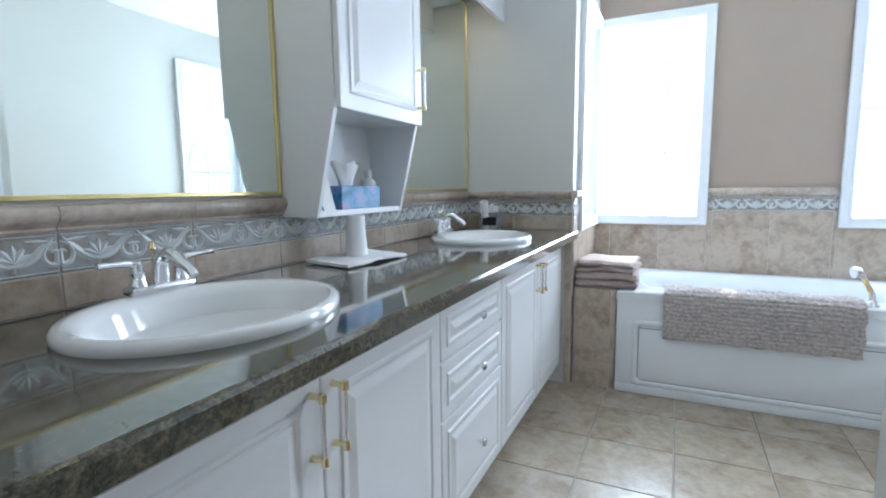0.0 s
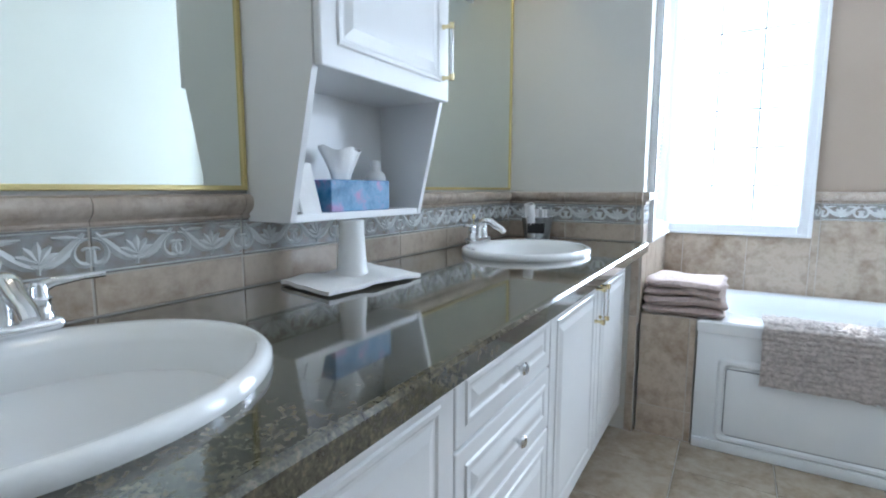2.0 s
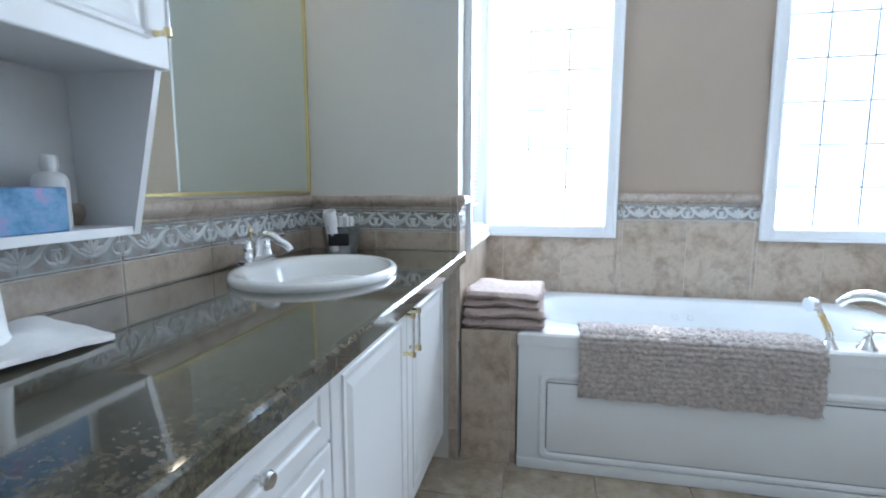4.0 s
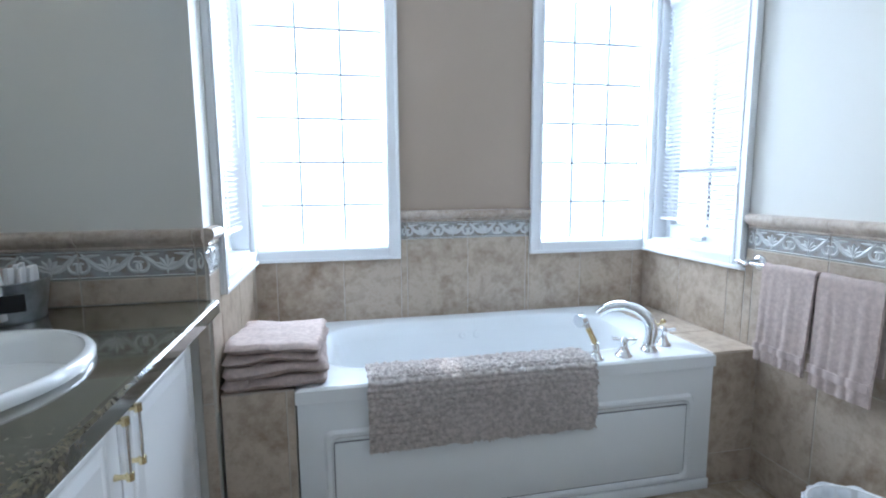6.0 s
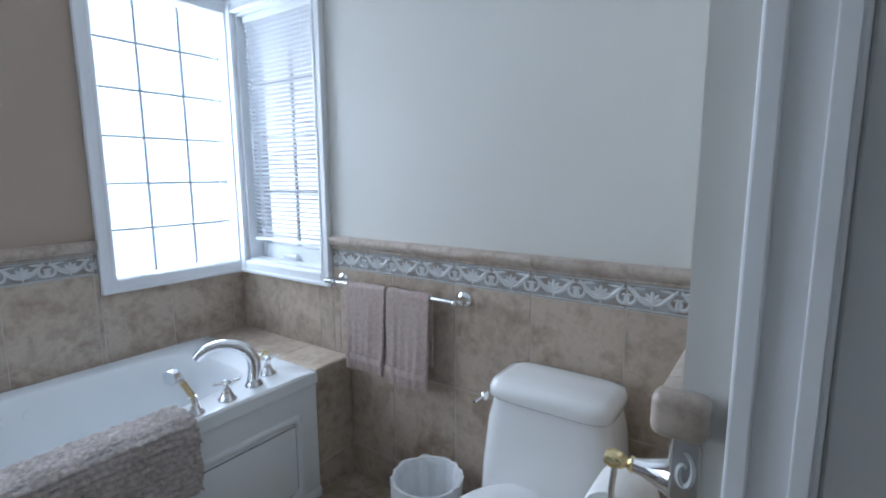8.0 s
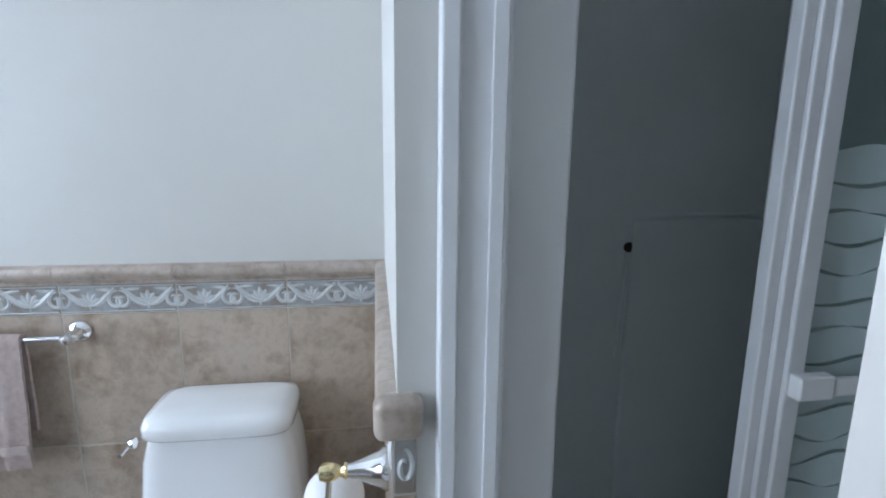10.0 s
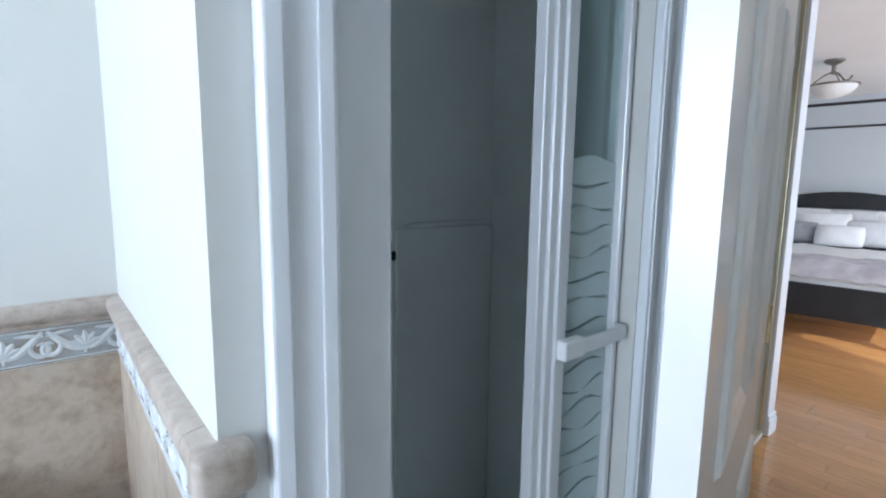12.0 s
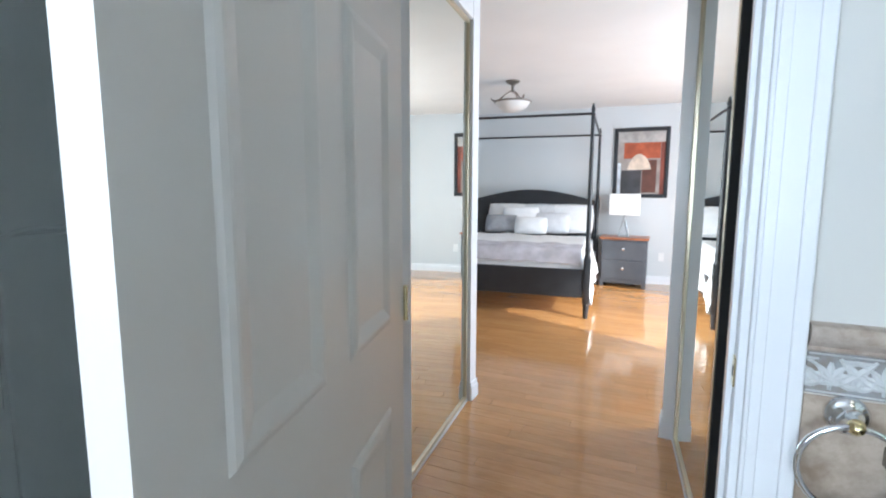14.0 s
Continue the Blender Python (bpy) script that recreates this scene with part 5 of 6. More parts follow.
# ---- mirrored closet doors in the hall ----
HALL_TURN = 5.3      # the closet fronts run a little askew to the bathroom


def closet(x, y, out, y0, y1, label, depth=0.0):
    """A mirrored door from y0 to y1 along a closet front that starts at (x, y)."""
    c = empty("closet_door", (x, y, 0), label, "closet door", "mirrored closet doors")
    c.rotation_euler.z = radians(HALL_TURN)
    d = -out * depth
    box("mirror_panel", (d, y0 + 0.02, 0.03), (d + out * 0.004, y1 - 0.02, 2.24), M_MIRROR, c, 0)
    bm = bmesh.new()
    for a, b in (((y0, 0.012), (y0 + 0.022, 2.26)), ((y1 - 0.022, 0.012), (y1, 2.26)), ((y0 + 0.022, 0.012), (y1 - 0.022, 0.034)), ((y0 + 0.022, 2.238), (y1 - 0.022, 2.26))):
        add_box(bm, (d - out * 0.006, *a), (d + out * 0.014, *b), 0.002)
    ob_from(bm, "frame", M_BEIGE, c)
    box("backing", (d - out * 0.012, y0 + 0.005, 0.014), (d - out * 0.007, y1 - 0.005, 2.256), M_PLASTIC, c, 0)


def askew(ob, x, y):
    ob.matrix_world = pose(x, y, 0, 0, 0, HALL_TURN)
    return ob


for x, o, w in ((HX1 + 0.032, -1, 0.92), (HX0 - 0.07, 1, 0.87)):
    y = YH + 0.105
    closet(x, y, o, 0.0, w, "mirrored sliding closet door in a slim metal frame")
    closet(x, y, o, w - 0.06, 1.40, "mirrored sliding closet door behind its neighbour", 0.034)
    bm = bmesh.new()
    add_box(bm, (-o * 0.062, -0.005, 0.0), (o * 0.02, 1.42, 0.012), 0.002)
    tagged(askew(ob_from(bm, "closet_track", M_ALU), x, y), "metal floor track of the sliding closet doors", "track", kind="structure")
    bm = bmesh.new()
    add_box(bm, (-o * 0.07, -0.005, 2.265), (o * 0.03, 1.42, HB), 0.002)
    tagged(askew(ob_from(bm, "closet_header", M_WHITE), x, y), "white header above the closet doors", "trim", kind="structure")
    # a matt black strip stands in for the shaded gap beside the door
    dark_gap = box("gap_strip", (-o * 0.018, w + 0.004, 0.013), (o * 0.012, w + 0.026, 2.26), M_MATT_BLACK, None, 0)
    tagged(askew(dark_gap, x, y), "dark strip put in for the black gap beside the closet door", "trim", kind="structure")


# ---- bedroom ----
def base_run(name, axis, face, out, u0, u1):
    bm = bmesh.new()
    def seg(t, z0, z1):
        p, q = [0, 0, z0], [0, 0, z1]
        o = 1 - axis
        p[axis], q[axis], p[o], q[o] = face, face + out * t, u0, u1
        add_box(bm, p, q, 0.002)
    seg(0.015, 0.0, 0.085)
    seg(0.009, 0.085, 0.115)
    tagged(ob_from(bm, name, M_WHITE), "white moulded baseboard", "baseboard", kind="structure")


base_run("baseboard_a", 1, YW, 1, BX0, BX1)
base_run("baseboard_b", 0, BX0, 1, YW + 0.016, YH)
base_run("baseboard_c", 0, BX1, -1, YW + 0.016, YH)
for x in (HX0, HX1):
    bm = bmesh.new()
    s = 1 if x == HX0 else -1
    add_box(bm, (x - s * 0.112, YH - 0.013, 0), (x + s * 0.013, YH + 0.10, 0.085), 0.003)
    add_box(bm, (x - s * 0.108, YH - 0.008, 0.085), (x + s * 0.008, YH + 0.098, 0.115), 0.003)
    tagged(ob_from(bm, "baseboard_foot", M_WHITE), "white baseboard block at the closet corner", "baseboard", kind="structure")


def bed():
    b = empty("canopy_bed", (0.565, -2.71, 0), "black four-poster canopy bed made up in white and grey", "bed")
    b.rotation_euler.z = radians(5.0)
    W, L, HP = 1.80, 2.08, 2.07
    for x in (0, W):
        for y in (0, -L):
            bm = bmesh.new()
            m = Matrix.Translation((x, y, 0))
            add_box(bm, (x - 0.035, y - 0.035, 0.16), (x + 0.035, y + 0.035, 0.62), 0.006)
            add_lathe(bm, [(0.022, 0), (0.034, 0.16)], 14, m)
            add_lathe(bm, [(0.035, 0.62), (0.024, 0.66), (0.030, 0.70), (0.024, 0.74), (0.022, 1.4), (0.017, HP - 0.06), (0.026, HP - 0.05), (0.014, HP - 0.03), (0.020, HP), (0.008, HP + 0.05), (0, HP + 0.06)], 14, m)
            ob_from(bm, "post", M_BLACK, b, True, 40)
    bm = bmesh.new()
    for p, q in (((0, 0), (W, 0)), ((0, -L), (W, -L)), ((0, 0), (0, -L)), ((W, 0), (W, -L))):
        add_tube(bm, [(*p, HP - 0.04), (*q, HP - 0.04)], 0.013, 8)
    ob_from(bm, "canopy_rail", M_BLACK, b, True)
    bm = bmesh.new()
    add_box(bm, (0.03, -0.02, 0.21), (W - 0.03, 0.02, 0.50), 0.008)
    for x in (0.0, W):
        add_box(bm, (x - 0.015, -L, 0.21), (x + 0.015, 0, 0.44), 0.006)
    ob_from(bm, "rail_board", M_BLACK, b)
    bm = bmesh.new()
    n = 20
    top = [(0.03 + (W - 0.06) * i / n, 1.12 + 0.15 * math.sin(math.pi * i / n)) for i in range(n + 1)]
    add_prism(bm, [(0.03, 0.3)] + top + [(W - 0.03, 0.3)], 1, -L - 0.02, -L + 0.02)
    def cap(o, d):
        return [(p, q + o) for p, q in top] + [(p, q + o + d) for p, q in top[::-1]]
    add_prism(bm, cap(-0.012, 0.03), 1, -L - 0.035, -L + 0.035)
    ob_from(bm, "headboard", M_BLACK, b)
    bm = bmesh.new()
    add_box(bm, (0.03, -L + 0.04, 0.33), (W - 0.03, -0.04, 0.63), 0.06, 4)
    ob_from(bm, "mattress", M_SHEET, b, True)
    def duvet(u, v):
        x = -0.05 + (W + 0.10) * u
        d = max(0, abs(u - 0.5) - 0.44) / 0.06
        y = -0.035 - (L - 0.55) * v
        f = max(0, 0.06 - v) / 0.06
        z = 0.69 + 0.022 * noise.noise((x * 3.3, y * 3.3, 1)) + 0.012 * noise.noise((x * 9, y * 9, 2))
        z -= 0.42 * d ** 1.3 + 0.14 * f ** 2
        return (x + (0.02 * math.sin(y * 11) * d), y + 0.02 * f, z)
    cloth_sheet("duvet", 60, 50, duvet, 0.03, M_SHEET, b)
    def throw(u, v):
        x, y, z = duvet(0.06 + 0.88 * u, 0.0 + 0.30 * v)
        return (x, y + 0.012, z + 0.013 + 0.01 * noise.noise((x * 12, y * 12, 4)))
    tagged(cloth_sheet("throw_blanket", 50, 20, throw, 0.014, M_DUVET, b), "grey-mauve folded throw")
    return b


def pillow(x, y, z, w, h, t, m, rx, rz, label):
    p = empty("pillow", (x, y, z), label, "pillow", "pillows on the bed")
    p.rotation_euler = (radians(rx), 0, radians(rz))
    n = 16
    bm = bmesh.new()
    for s in (1, -1):
        g = []
        for i in range(n + 1):
            row = []
            for j in range(n + 1):
                u, v = 2 * i / n - 1, 2 * j / n - 1
                k = (1 - u * u) ** 0.45 * (1 - v * v) ** 0.45 if abs(u) < 1 and abs(v) < 1 else 0
                row.append(bm.verts.new((w / 2 * u * (1 - 0.05 * v * v), h / 2 * v * (1 - 0.05 * u * u) + h / 2, s * t / 2 * k + 0.008 * noise.noise((u * 3 + x, v * 3, s)))))
            g.append(row)
        for i in range(n):
            for j in range(n):
                f = (g[i][j], g[i + 1][j], g[i + 1][j + 1], g[i][j + 1])
                bm.faces.new(f if s > 0 else f[::-1])
    bmesh.ops.remove_doubles(bm, verts=bm.verts, dist=0.02 * t)
    ob_from(bm, "cushion", m, p, True, 80)


bed()
M_STRIPE = mat("pale grey cotton", (0.62, 0.63, 0.65), 0.9, var=0.06, scale=14)
for k, (x, y, w, h, m, lab) in enumerate(((1.10, -4.73, 0.62, 0.42, M_SHEET, "white cotton pillow leaning on the headboard"), (1.50, -4.70, 0.62, 0.42, M_STRIPE, "pale grey cotton pillow leaning on the headboard"),
                                           (1.95, -4.66, 0.62, 0.42, M_SHEET, "white cotton pillow leaning on the headboard"), (1.32, -4.55, 0.50, 0.30, M_STRIPE, "pale grey cushion on the bed"),
                                           (1.75, -4.52, 0.52, 0.38, M_SHEET, "white square cushion on the bed"), (1.98, -4.42, 0.46, 0.26, M_PILLOWG, "grey bolster cushion on the bed"), (1.55, -4.36, 0.44, 0.24, M_SHEET, "white small cushion on the bed"))):
    pillow(x - 0.03, y + 0.21, 0.70, w, h, 0.16, m, 112, 185 - 180, lab)


def nightstand(x0, x1, y0, y1):
    n = empty("nightstand", (0, 0, 0), "dark blue-grey nightstand with a reddish wood top", "nightstand")
    bm = bmesh.new()
    add_box(bm, (x0, y0, 0.05), (x1, y1, 0.635), 0.004)
    for x in (x0 + 0.025, x1 - 0.025):
        for y in (y0 + 0.025, y1 - 0.025):
            add_box(bm, (x - 0.022, y - 0.022, 0), (x + 0.022, y + 0.022, 0.06), 0.003)
    ob_from(bm, "body", M_NAVY, n)
    tagged(box("top", (x0 - 0.02, y0, 0.635), (x1 + 0.02, y1 + 0.02, 0.665), M_CHERRY, n, 0.004), "reddish brown wood top")
    for z0, z1 in ((0.11, 0.36), (0.37, 0.622)):
        d = box("drawer", (x0 + 0.02, y1, z0), (x1 - 0.02, y1 + 0.014, z1), M_NAVY, n, 0.004)
        tagged(lathe("knob", [(0.007, 0), (0.007, 0.01), (0.017, 0.016), (0.017, 0.024), (0, 0.028)], M_CHROME, d, 14, pose((x0 + x1) / 2, y1 + 0.014, (z0 + z1) / 2 + 0.02, -90, 0, 0)), "round silver knob")


nightstand(0.07, 0.65, YW + 0.03, YW + 0.42)
tl = empty("table_lamp", (0.38, YW + 0.24, 0.665), "table lamp with a white drum shade and glass base", "lamp")
bm = bmesh.new()
add_box(bm, (-0.075, -0.045, 0), (0.075, 0.045, 0.02), 0.006)
add_tube(bm, [(-0.06, 0, 0.02), (0, 0, 0.24)], 0.016, 10)
add_tube(bm, [(0.06, 0, 0.02), (0, 0, 0.24)], 0.016, 10)
add_tube(bm, [(0, 0, 0.22), (0, 0, 0.32)], 0.012, 10)
ob_from(bm, "base", M_GLASSY, tl, True, 40)
bm = bmesh.new()
add_box(bm, (-0.19, -0.115, 0.29), (0.19, 0.115, 0.575), 0.004)
bmesh.ops.delete(bm, geom=[f for f in bm.faces if abs(f.normal.z) > 0.9 and f.calc_area() > 0.02], context="FACES_ONLY")
bmesh.ops.solidify(bm, geom=bm.faces[:], thickness=0.003)
ob_from(bm, "shade", M_SHADE, tl)

pic = empty("framed_picture", (0.22, YW + 0.002, 1.655), "dark framed print in rust, cream and charcoal shapes", "picture")
PW, PH = 0.70, 0.94
bm = bmesh.new()
for a, b in (((-PW / 2, -PH / 2), (-PW / 2 + 0.05, PH / 2)), ((PW / 2 - 0.05, -PH / 2), (PW / 2, PH / 2)), ((-PW / 2 + 0.05, -PH / 2), (PW / 2 - 0.05, -PH / 2 + 0.05)), ((-PW / 2 + 0.05, PH / 2 - 0.05), (PW / 2 - 0.05, PH / 2))):
    add_box(bm, (a[0], 0, a[1]), (b[0], 0.028, b[1]), 0.006)
ob_from(bm, "frame", M_BLACK, pic)
box("print", (-PW / 2 + 0.05, 0.004, -PH / 2 + 0.05), (PW / 2 - 0.05, 0.010, PH / 2 - 0.05), mat("muted print", (0.34, 0.30, 0.27), 0.5, var=0.3, scale=5), pic, 0)
for nm, x0, x1, z0, z1, col in (("grey_field", -0.30, 0.30, 0.28, 0.42, (0.42, 0.40, 0.38)), ("rust_field", -0.24, 0.22, 0.06, 0.27, (0.40, 0.09, 0.035)), ("brown_field", -0.30, -0.245, -0.42, 0.27, (0.20, 0.05, 0.03)), ("umber_field", -0.20, -0.02, -0.40, 0.04, (0.12, 0.045, 0.03)), ("charcoal_field", -0.01, 0.25, -0.42, -0.10, (0.05, 0.05, 0.055)), ("pale_field", 0.255, 0.295, -0.42, 0.0, (0.62, 0.66, 0.70))):
    y = 0.0115 + 0.001 * (len(nm) % 5)
    box(nm, (x0, 0.010, z0), (x1, y, z1), mat(nm, col, 0.5, var=0.25, scale=8), pic, 0)

bm = bmesh.new()
n = 18
add_prism(bm, [(0.02 + 0.15 * math.cos(math.pi * i / n), -0.09 + 0.21 * math.sin(math.pi * i / n) ** 1.4) for i in range(n + 1)], 1, 0.010, 0.0165)
ob_from(bm, "domed_field", mat("domed field", (0.66, 0.55, 0.44), 0.5, var=0.2, scale=8), pic)

M_BRONZE = mat("worn bronze", (0.30, 0.27, 0.24), 0.4, 0.9, var=0.15, scale=20)
cl = empty("ceiling_lamp", (1.40, -2.80, HB), "bronze ceiling lamp with a frosted glass bowl", "ceiling lamp")
lathe("canopy", [(0.075, 0), (0.075, -0.012), (0.05, -0.03), (0.018, -0.045), (0.014, -0.12)], M_BRONZE, cl, 24)
lathe("bowl", [(0.185, -0.215), (0.18, -0.225), (0.15, -0.27), (0.09, -0.305), (0.03, -0.318), (0, -0.319)], M_SHADE, cl, 32)
bm = bmesh.new()
for k in range(3):
    a = 2 * math.pi * k / 3 + 0.3
    c, s = math.cos(a), math.sin(a)
    add_tube(bm, [(0.012 * c, 0.012 * s, -0.10), (0.07 * c, 0.07 * s, -0.13), (0.15 * c, 0.15 * s, -0.20), (0.20 * c, 0.20 * s, -0.20), (0.225 * c, 0.225 * s, -0.175)], 0.007, 8)
add_tube(bm, arc((0, 0, -0.214), (1, 0, 0), (0, 1, 0), 0.187, 0, 360, 32), 0.009, 8)
ob_from(bm, "arm", M_BRONZE, cl, True)

outlet = empty("wall_outlet", (-0.10, YW + 0.001, 0.38), "white wall outlet plate on the bedroom wall", "outlet")
box("plate", (-0.035, 0, -0.057), (0.035, 0.006, 0.057), M_PLASTIC, outlet, 0.002)
box("socket", (-0.016, 0.006, -0.035), (0.016, 0.009, 0.035), M_PLASTIC, outlet, 0.004)


def chair():
    c = empty("side_chair", (-0.41, -1.22, 0), "black wooden side chair with tapered legs", "chair")
    for x, y in ((-0.2, -0.2), (0.2, -0.2), (-0.2, 0.2), (0.2, 0.2)):
        tube("leg", [(x * 1.08, y * 1.08, 0), (x, y, 0.45)], [0.012, 0.019], M_BLACK, c, 8)
    box("seat", (-0.225, -0.225, 0.44), (0.225, 0.225, 0.485), M_BLACK, c, 0.012)
    bm = bmesh.new()
    for y in (-0.2, 0.2):
        add_tube(bm, [(-0.205, y, 0.46), (-0.22, y, 0.7), (-0.255, y, 0.98)], 0.016, 8)
    for z, d in ((0.92, 0.245), (0.78, 0.232), (0.65, 0.22)):
        add_box(bm, (-d - 0.008, -0.2, z - 0.035), (-d + 0.008, 0.2, z + 0.035), 0.006)
    ob_from(bm, "backrest", M_BLACK, c, True, 40)


chair()


def curtain(y0, y1, seed):
    c = empty("curtain", (0, 0, 0), "rust red curtain hanging beside the bedroom window", "curtain", "bedroom curtains")
    cloth_sheet("drape", 60, 12, lambda u, v: (BX0 + 0.085 + 0.035 * math.sin(u * 34 + seed) + 0.01 * math.sin(u * 11), y0 + (y1 - y0) * u, 0.03 + 2.2 * v), 0.004, M_CURTAIN, c)


curtain(-3.85, -3.4, 0)
curtain(-0.98, -0.62, 2)
rod = empty("curtain_rod", (0, 0, 0), "dark metal curtain rod above the bedroom window", "curtain rod")
tube("bar", [(BX0 + 0.085, -3.95, 2.24), (BX0 + 0.085, -0.56, 2.24)], 0.012, M_BLACK, rod, 10)
bm = bmesh.new()
for y in (-3.88, -2.2, -0.6):
    add_tube(bm, [(BX0 + 0.001, y, 2.24), (BX0 + 0.085, y, 2.24)], 0.008, 8)
ob_from(bm, "bracket", M_BLACK, rod, True)
bw = empty("window_5", (0, 0, 0), "wide bedroom window with a white frame", "window", kind="structure")
bm = bmesh.new()
for a, b in (((-3.4, 0.2), (-3.34, 2.1)), ((-1.06, 0.2), (-1.0, 2.1)), ((-2.23, 0.2), (-2.17, 2.1)), ((-3.34, 0.2), (-1.06, 0.26)), ((-3.34, 2.04), (-1.06, 2.1))):
    add_box(bm, (BX0 - 0.08, *a), (BX0 - 0.03, *b), 0.003)
ob_from(bm, "frame", M_WHITE, bw)


# ---- outside: bare trees beyond the side windows ----
def tree(x, y, h, seed, r0=0.14):
    rnd = random.Random(seed)
    t = empty("bare_tree", (x, y, -3.0), "bare grey winter tree standing in the snow", "tree", "winter trees")
    bm = bmesh.new()
    def limb(p, d, length, r, depth):
        pts, rs = [p], [r]
        for i in range(4):
            d = (d + Vector((rnd.uniform(-0.12, 0.12), rnd.uniform(-0.12, 0.12), rnd.uniform(-0.02, 0.1)))).normalized()
            p = p + d * (length / 4)
            pts.append(p)
            rs.append(r * (1 - 0.16 * (i + 1)))
        add_tube(bm, pts, rs, 7 if depth > 1 else 4)
        if depth:
            for k in range(4):
                q = pts[rnd.randint(1, 4)]
                s = Vector((rnd.uniform(-1, 1), rnd.uniform(-1, 1), rnd.uniform(0.2, 0.9))).normalized()
                limb(q, (d * 0.5 + s).normalized(), length * rnd.uniform(0.45, 0.65), r * 0.42, depth - 1)
    limb(Vector((0, 0, 0)), Vector((0, 0, 1)), h * 0.6, r0, 2)
    ob_from(bm, "trunk", M_BARK, t, True)


for x, y, h, s, r0 in ((9.0, 8.9, 9, 1, 0.14), (18, 15.5, 11, 3, 0.16), (-9, 9.5, 11, 8, 0.14)):
    tree(x, y, h, s, r0)


# ---- tiles: pieces of the walls and floors ----
TG = 0.003
ZJ0, ZJ1, ZR = 0.935, 1.020, 1.075      # listello's bottom and top, the rail's top


def tile_mesh(w, h, t=0.008):
    bm = bmesh.new()
    add_box(bm, (0.0015, -t, 0.0015), (w - 0.0015, 0, h - 0.0015), 0.002, 1)
    return bm


def listello_mesh(w, h):
    """A blue-grey border tile with a white relief of palmettes, arches and scrolls; its face looks to -y."""
    bm = bmesh.new()
    add_box(bm, (0.0015, -0.008, 0.0015), (w - 0.0015, 0, h - 0.0015), 0.002, 1, 0)
    def strip(pts, wd, d=0.0036):
        n = len(pts)
        L, R, T = [], [], []
        for i, (x, z) in enumerate(pts):
            a, b = pts[max(i - 1, 0)], pts[min(i + 1, n - 1)]
            dx, dz = b[0] - a[0], b[1] - a[1]
            q = math.hypot(dx, dz) or 1
            k = 1.3 * wd * (wd_at(i / (n - 1)))
            L.append(bm.verts.new((x - dz / q * k, -0.0078, z + dx / q * k)))
            R.append(bm.verts.new((x + dz / q * k, -0.0078, z - dx / q * k)))
            T.append(bm.verts.new((x, -0.008 - d, z)))
        for i in range(n - 1):
            for f in ((L[i], L[i + 1], T[i + 1], T[i]), (T[i], T[i + 1], R[i + 1], R[i])):
                bm.faces.new(f).material_index = 1
    wd_at = lambda s: 0.55 + 0.6 * math.sin(math.pi * s)
    s = h / 0.085
    if w < 0.12:
        # a narrow cut holds one scroll
        wd_at = lambda q: 0.6 + 0.6 * math.sin(math.pi * q)
        strip([(w * 0.5 + 0.36 * w * (1 - 0.7 * q) * math.cos(radians(95 - 400 * q)), (0.042 + 0.026 * (1 - 0.7 * q) * math.sin(radians(95 - 400 * q))) * s) for q in [i / 21 for i in range(22)]], 0.0026)
        return bm
    for z in (0.006, 0.079):
        wd_at = lambda q: 1
        strip([(0.004, z * s), (w - 0.004, z * s)], 0.0016)
    wd_at = lambda q: 0.5 + 0.8 * math.sin(math.pi * q)
    m = 0.5 * w / 2
    for c in (w * 0.25, w * 0.75):
        # palmette
        for a, l in ((-58, 0.026), (-30, 0.032), (0, 0.036), (30, 0.032), (58, 0.026)):
            ar = radians(a)
            strip([(c + math.sin(ar) * l * q * (1 + 0.35 * q * abs(math.sin(ar))), (0.030 + math.cos(ar) * l * q) * s) for q in (0, 0.35, 0.7, 1)], 0.0042)
        strip([(c - 0.010, 0.028 * s), (c, 0.022 * s), (c + 0.010, 0.028 * s)], 0.004)
        strip([(c, 0.012 * s), (c, 0.026 * s)], 0.005)
        # long curved leaves that run to the arches
        for d in (-1, 1):
            strip([(c + d * (0.006 + 0.062 * q), (0.022 + 0.012 * q + 0.040 * q * q * (1.6 - 0.6 * q)) * s) for q in (0, 0.2, 0.4, 0.6, 0.8, 1)], 0.0052)
            strip([(c + d * (0.020 + 0.045 * q), (0.070 - 0.004 * q) * s) for q in (0, 0.5, 1)], 0.003)
    for c in (0.0, w * 0.5, w):
        for d in (-1, 1):
            if not 0 <= c + d * 0.02 <= w:
                continue
            # scroll under the arch
            pts = []
            for i in range(22):
                q = i / 21
                a = radians(95 - 400 * q)
                r = 0.027 * (1 - 0.72 * q)
                pts.append((c + d * (0.004 + (r * math.cos(a)) * 0.95 + 0.006 * q), (0.038 + r * math.sin(a)) * s))
            pts = [(min(max(x, 0.003), w - 0.003), z) for x, z in pts]
            strip(pts, 0.0036)
    return bm


def rail_mesh(w):
    """A moulded rail tile with a round nose, its face to -y."""
    h = ZR - ZJ1
    bm = bmesh.new()
    prof = [(0, 0.0), (-0.012, 0.0), (-0.014, 0.004), (-0.010, 0.008), (-0.014, 0.013), (-0.022, 0.018)] + [(-0.020 - 0.009 * math.cos(radians(a)), 0.036 + 0.016 * math.sin(radians(a))) for a in (-60, -30, 0, 30, 60, 90)] + [(-0.010, h - 0.0005), (0, h - 0.0005)]
    add_prism(bm, prof, 0, 0.0008, w - 0.0008)
    return bm


CACHE = {}


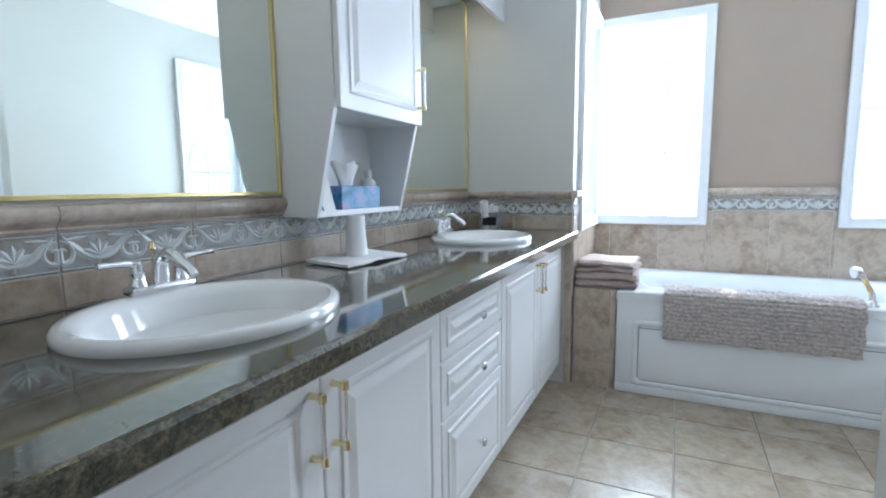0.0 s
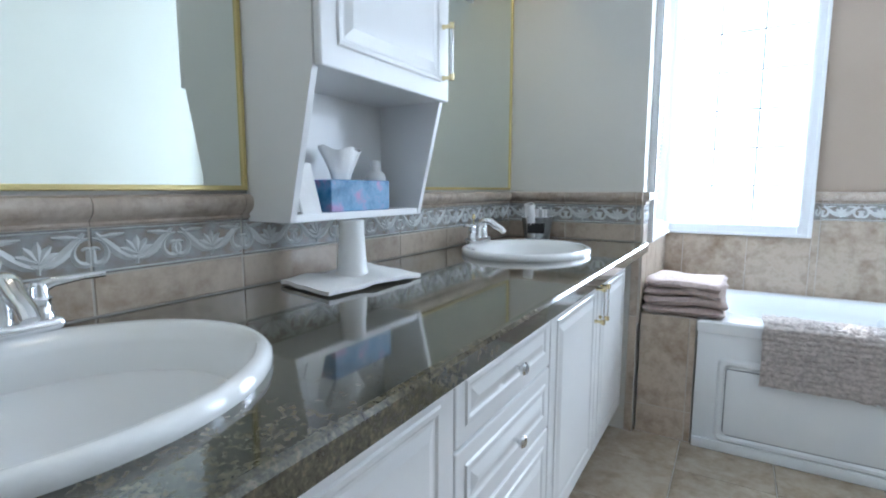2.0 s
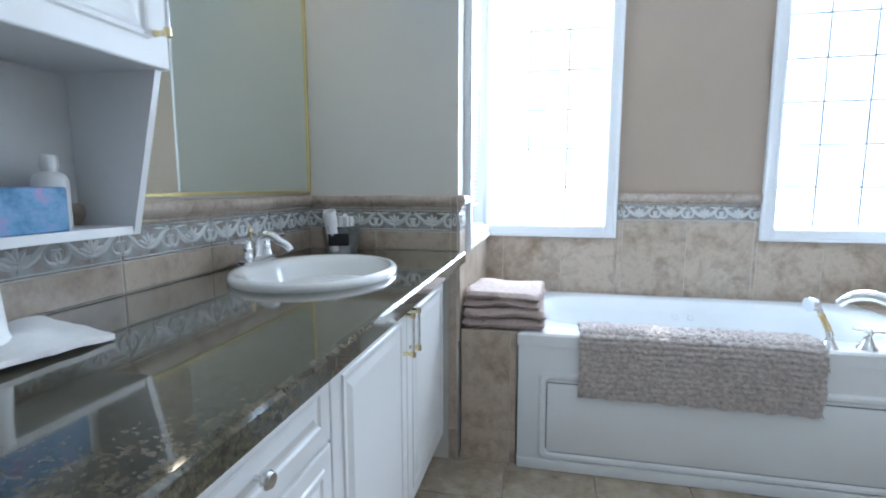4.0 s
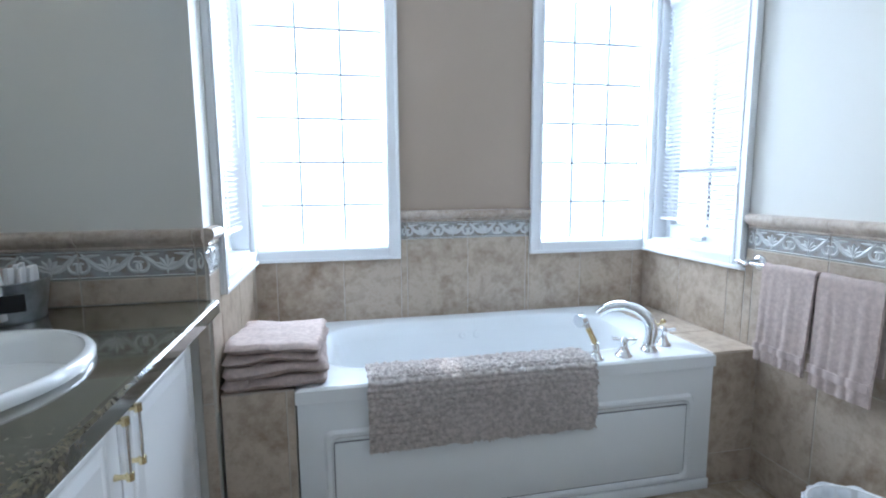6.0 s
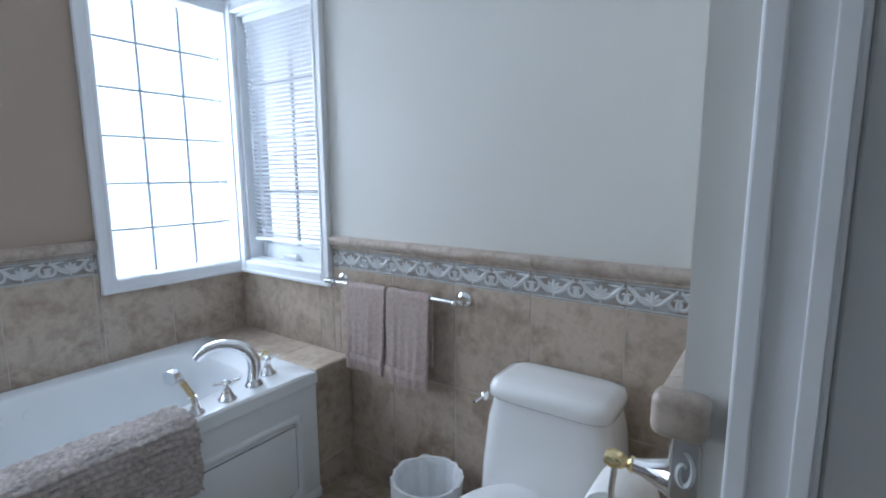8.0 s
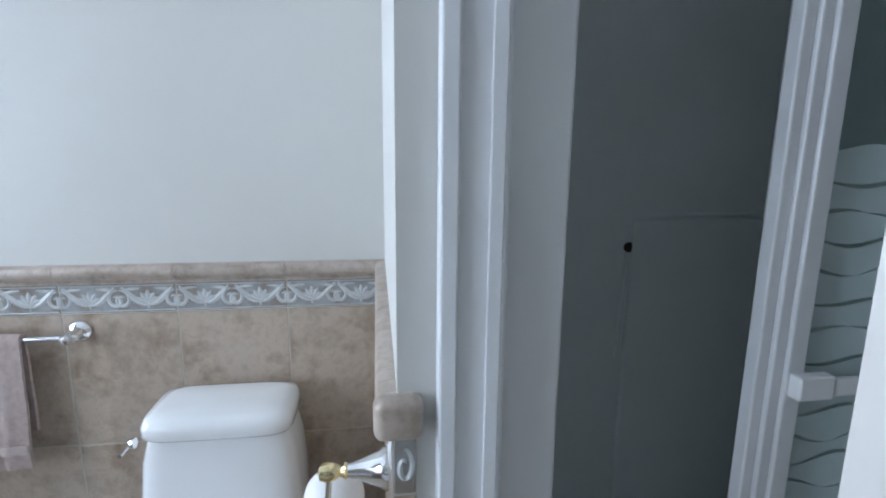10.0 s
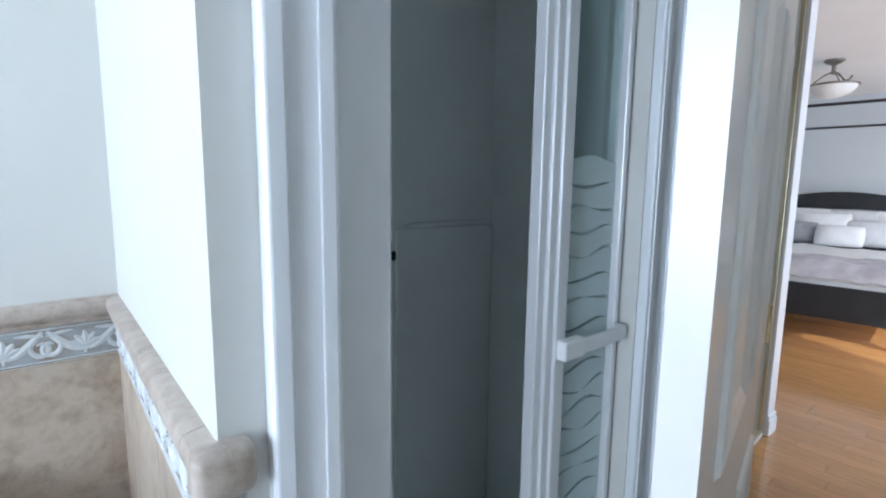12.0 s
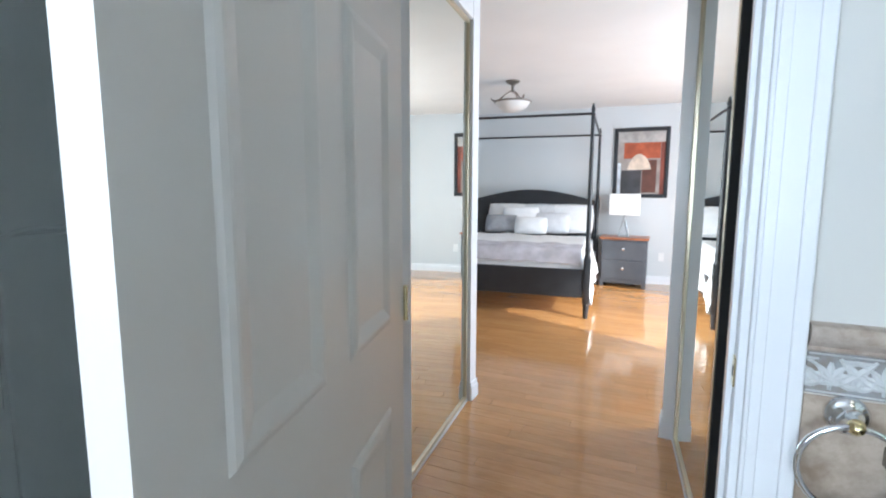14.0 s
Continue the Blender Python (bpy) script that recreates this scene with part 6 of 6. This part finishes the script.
def piece(kind, w, h, parent, m):
    key = (kind, round(w, 3), round(h, 3))
    if key in CACHE:
        return share(kind, CACHE[key], m, parent)
    if kind == "listello":
        ob = ob_from(listello_mesh(w, h), kind, [M_LIST, M_ORN], parent)
    elif kind == "rail_tile":
        ob = ob_from(rail_mesh(w), kind, M_RAIL, parent, True, 35)
    elif kind == "floor_tile":
        bm = bmesh.new()
        add_box(bm, (0.002, 0.002, -0.008), (w - 0.002, h - 0.002, 0), 0.002, 1)
        ob = ob_from(bm, kind, M_FLOORT, parent)
    else:
        ob = ob_from(tile_mesh(w, h), kind, M_TILE, parent)
    ob.matrix_basis = m
    CACHE[key] = ob
    return ob


def cuts(a, b, joint, step):
    n0 = math.floor((a - joint) / step) + 1
    o = [a]
    k = n0
    while joint + k * step < b - 0.012:
        if joint + k * step > a + 0.012:
            o.append(joint + k * step)
        k += 1
    return o + [b]


def tile_wall(parent, place, length, joint, rows, band=True, mirror=False, top=True):
    """Tiles along a wall. place: the matrix that lays local x along the wall, local -y out of it."""
    us = cuts(0, length, joint, 0.305)
    bm = bmesh.new()
    add_box(bm, (0, -0.0062, rows[0]), (length, 0.0, ZJ1 if band else rows[-1]))
    ob_from(bm, "grout", M_GROUT, parent).matrix_basis = place
    for u0, u1 in zip(us, us[1:]):
        for z0, z1 in zip(rows, rows[1:]):
            piece("tile", u1 - u0, z1 - z0, parent, place @ pose(u0, 0, z0))
        if band:
            piece("listello", u1 - u0, ZJ1 - ZJ0, parent, place @ pose(u0, 0, ZJ0))
            piece("rail_tile", u1 - u0, 0.05, parent, place @ pose(u0, 0, ZJ1))


# local x along the wall as seen by someone facing it, from left to right
FULL = [0.0, 0.133, 0.534, ZJ0]
tile_wall(wall_west, pose(XV, V0, 0, 0, 0, 90), V1 - V0, 2.027 - V0, [CT + 0.001, ZJ0])
tile_wall(wall_return, pose(XV + 0.009, YR, 0, 0, 0, 0), XA - XV - 0.009, 0.281, [CT + 0.001, ZJ0])
tile_wall(wall_return, pose(-0.575, YR, 0, 0, 0, 0), XA + 0.575, 0.295, [0.0, 0.133, 0.534, CT], band=False)
us_alc = YB - YR
tile_wall(wall_alcove, pose(XA, YR, 0, 0, 0, 90), WW[0] - 0.065 - YR, 0.5, [0.5, ZJ0])
tile_wall(wall_alcove, pose(XA, WW[0] - 0.065, 0, 0, 0, 90), YB - WW[0] + 0.065, 0.3, [0.5, WZ0 - 0.062], band=False)
tile_wall(wall_north, pose(0.139, YB, 0), 0.798 - 0.139, 0.475 - 0.139, [0.534, ZJ0])
tile_wall(wall_north, pose(XA, YB, 0), 0.139 - XA, 0.475 - 0.61 - XA, [0.5, WZ0 - 0.062], band=False)
tile_wall(wall_north, pose(0.798, YB, 0), XR - 0.798, 0.475 + 0.61 - 0.798, [0.534, WZ0 - 0.062], band=False)
tile_wall(wall_east, pose(XR, 3.98, 0, 0, 0, -90), 3.98 - YP, 3.98 - 2.721, FULL)
tile_wall(wall_east, pose(XR, YB, 0, 0, 0, -90), YB - 3.98, 0.3, [0.534, WZ0 - 0.062], band=False)
tile_wall(wall_partition, pose(XR, YP, 0, 0, 0, 180), XR - XS, 0.2, FULL)
tile_wall(wall_shower, pose(XS, YP + 0.008, 0, 0, 0, -90), 0.033, 0.2, FULL)
tile_wall(wall_shower, pose(XS, 1.53, 0, 0, 0, -90), 1.53 - YD, 0.12, FULL)
tile_wall(wall_door, pose(DX0 - 0.094, YD, 0, 0, 0, 180), DX0 - 0.094 + 0.54, 0.28, FULL)
tile_wall(wall_door, pose(-0.54, YD, 0, 0, 0, 180), -0.54 - XV, 0.03, [CT + 0.001, ZJ0])

bm = bmesh.new()
add_box(bm, (XS - 0.030, YP - 0.033, ZJ1 + 0.003), (XS + 0.012, YP + 0.031, ZR + 0.004), 0.014, 4)
ob_from(bm, "rail_end_tile", M_RAIL, wall_shower, True, 50)

# ledges
la, lb = bpy.data.objects["ledge_a"], bpy.data.objects["ledge_b"]
tile_wall(la, pose(XA + 0.012, LY + 0.010, 0), TBX0 - XA - 0.014, 0.5, [0.0, 0.133, LZ - 0.002], band=False)
tile_wall(lb, pose(TBX1 + 0.002, LY + 0.010, 0), XR - 0.012 - TBX1 - 0.002, 0.5, [0.0, 0.133, TBZ - 0.006], band=False)
for a, x0, x1, z in ((la, XA + 0.012, TBX0 - 0.002, LZ), (lb, TBX1 + 0.002, XR - 0.012, TBZ - 0.002)):
    ys = cuts(LY + 0.004, YB - 0.012, 4.14, 0.305)
    for y0, y1 in zip(ys, ys[1:]):
        bm = bmesh.new()
        add_box(bm, (x0, y0 + 0.0015, z - 0.009), (x1, y1 - 0.0015, z), 0.002, 1)
        ob_from(bm, "ledge_tile", M_TILE, a)

# floor tiles
xs, ys = cuts(XV, XR, -0.342, 0.338), cuts(YD - 0.11, LY + 0.03, 2.62, 0.338)
for x0, x1 in zip(xs, xs[1:]):
    if x1 < FX - 0.2:
        continue
    for y0, y1 in zip(ys, ys[1:]):
        piece("floor_tile", x1 - x0, y1 - y0, floor, pose(x0, y0, 0))

# floor planks of the bedroom
PWD = 0.083
rnd = random.Random(3)
bm = bmesh.new()
add_box(bm, (0.0002, 0.0002, -0.010), (0.95 - 0.0002, PWD - 0.0002, 0), 0.0008, 1)
plank0 = None
y = YW
while y < YD - 0.115:
    x = BX0 - 0.9 * rnd.random()
    while x < BX1:
        hall = y > YH + 0.05
        if not (hall and (x > HX1 + 0.05 or x + 0.95 < HX0 - 0.05)) and not (y > YD - 0.2):
            if plank0 is None:
                plank0 = ob_from(bm, "plank", M_OAK, floor_bed)
                plank0.matrix_basis = pose(x, y, 0)
            else:
                share("plank", plank0, pose(x, y, 0), floor_bed)
        x += 0.95
    y += PWD
bm = bmesh.new()
add_box(bm, (DX0 - 0.3, YD - 0.2, -0.011), (DX1 + 0.45, YD - 0.112, -0.0005), 0.002)
tagged(ob_from(bm, "threshold", M_OAK), "oak threshold board at the bathroom door", "threshold", kind="structure")
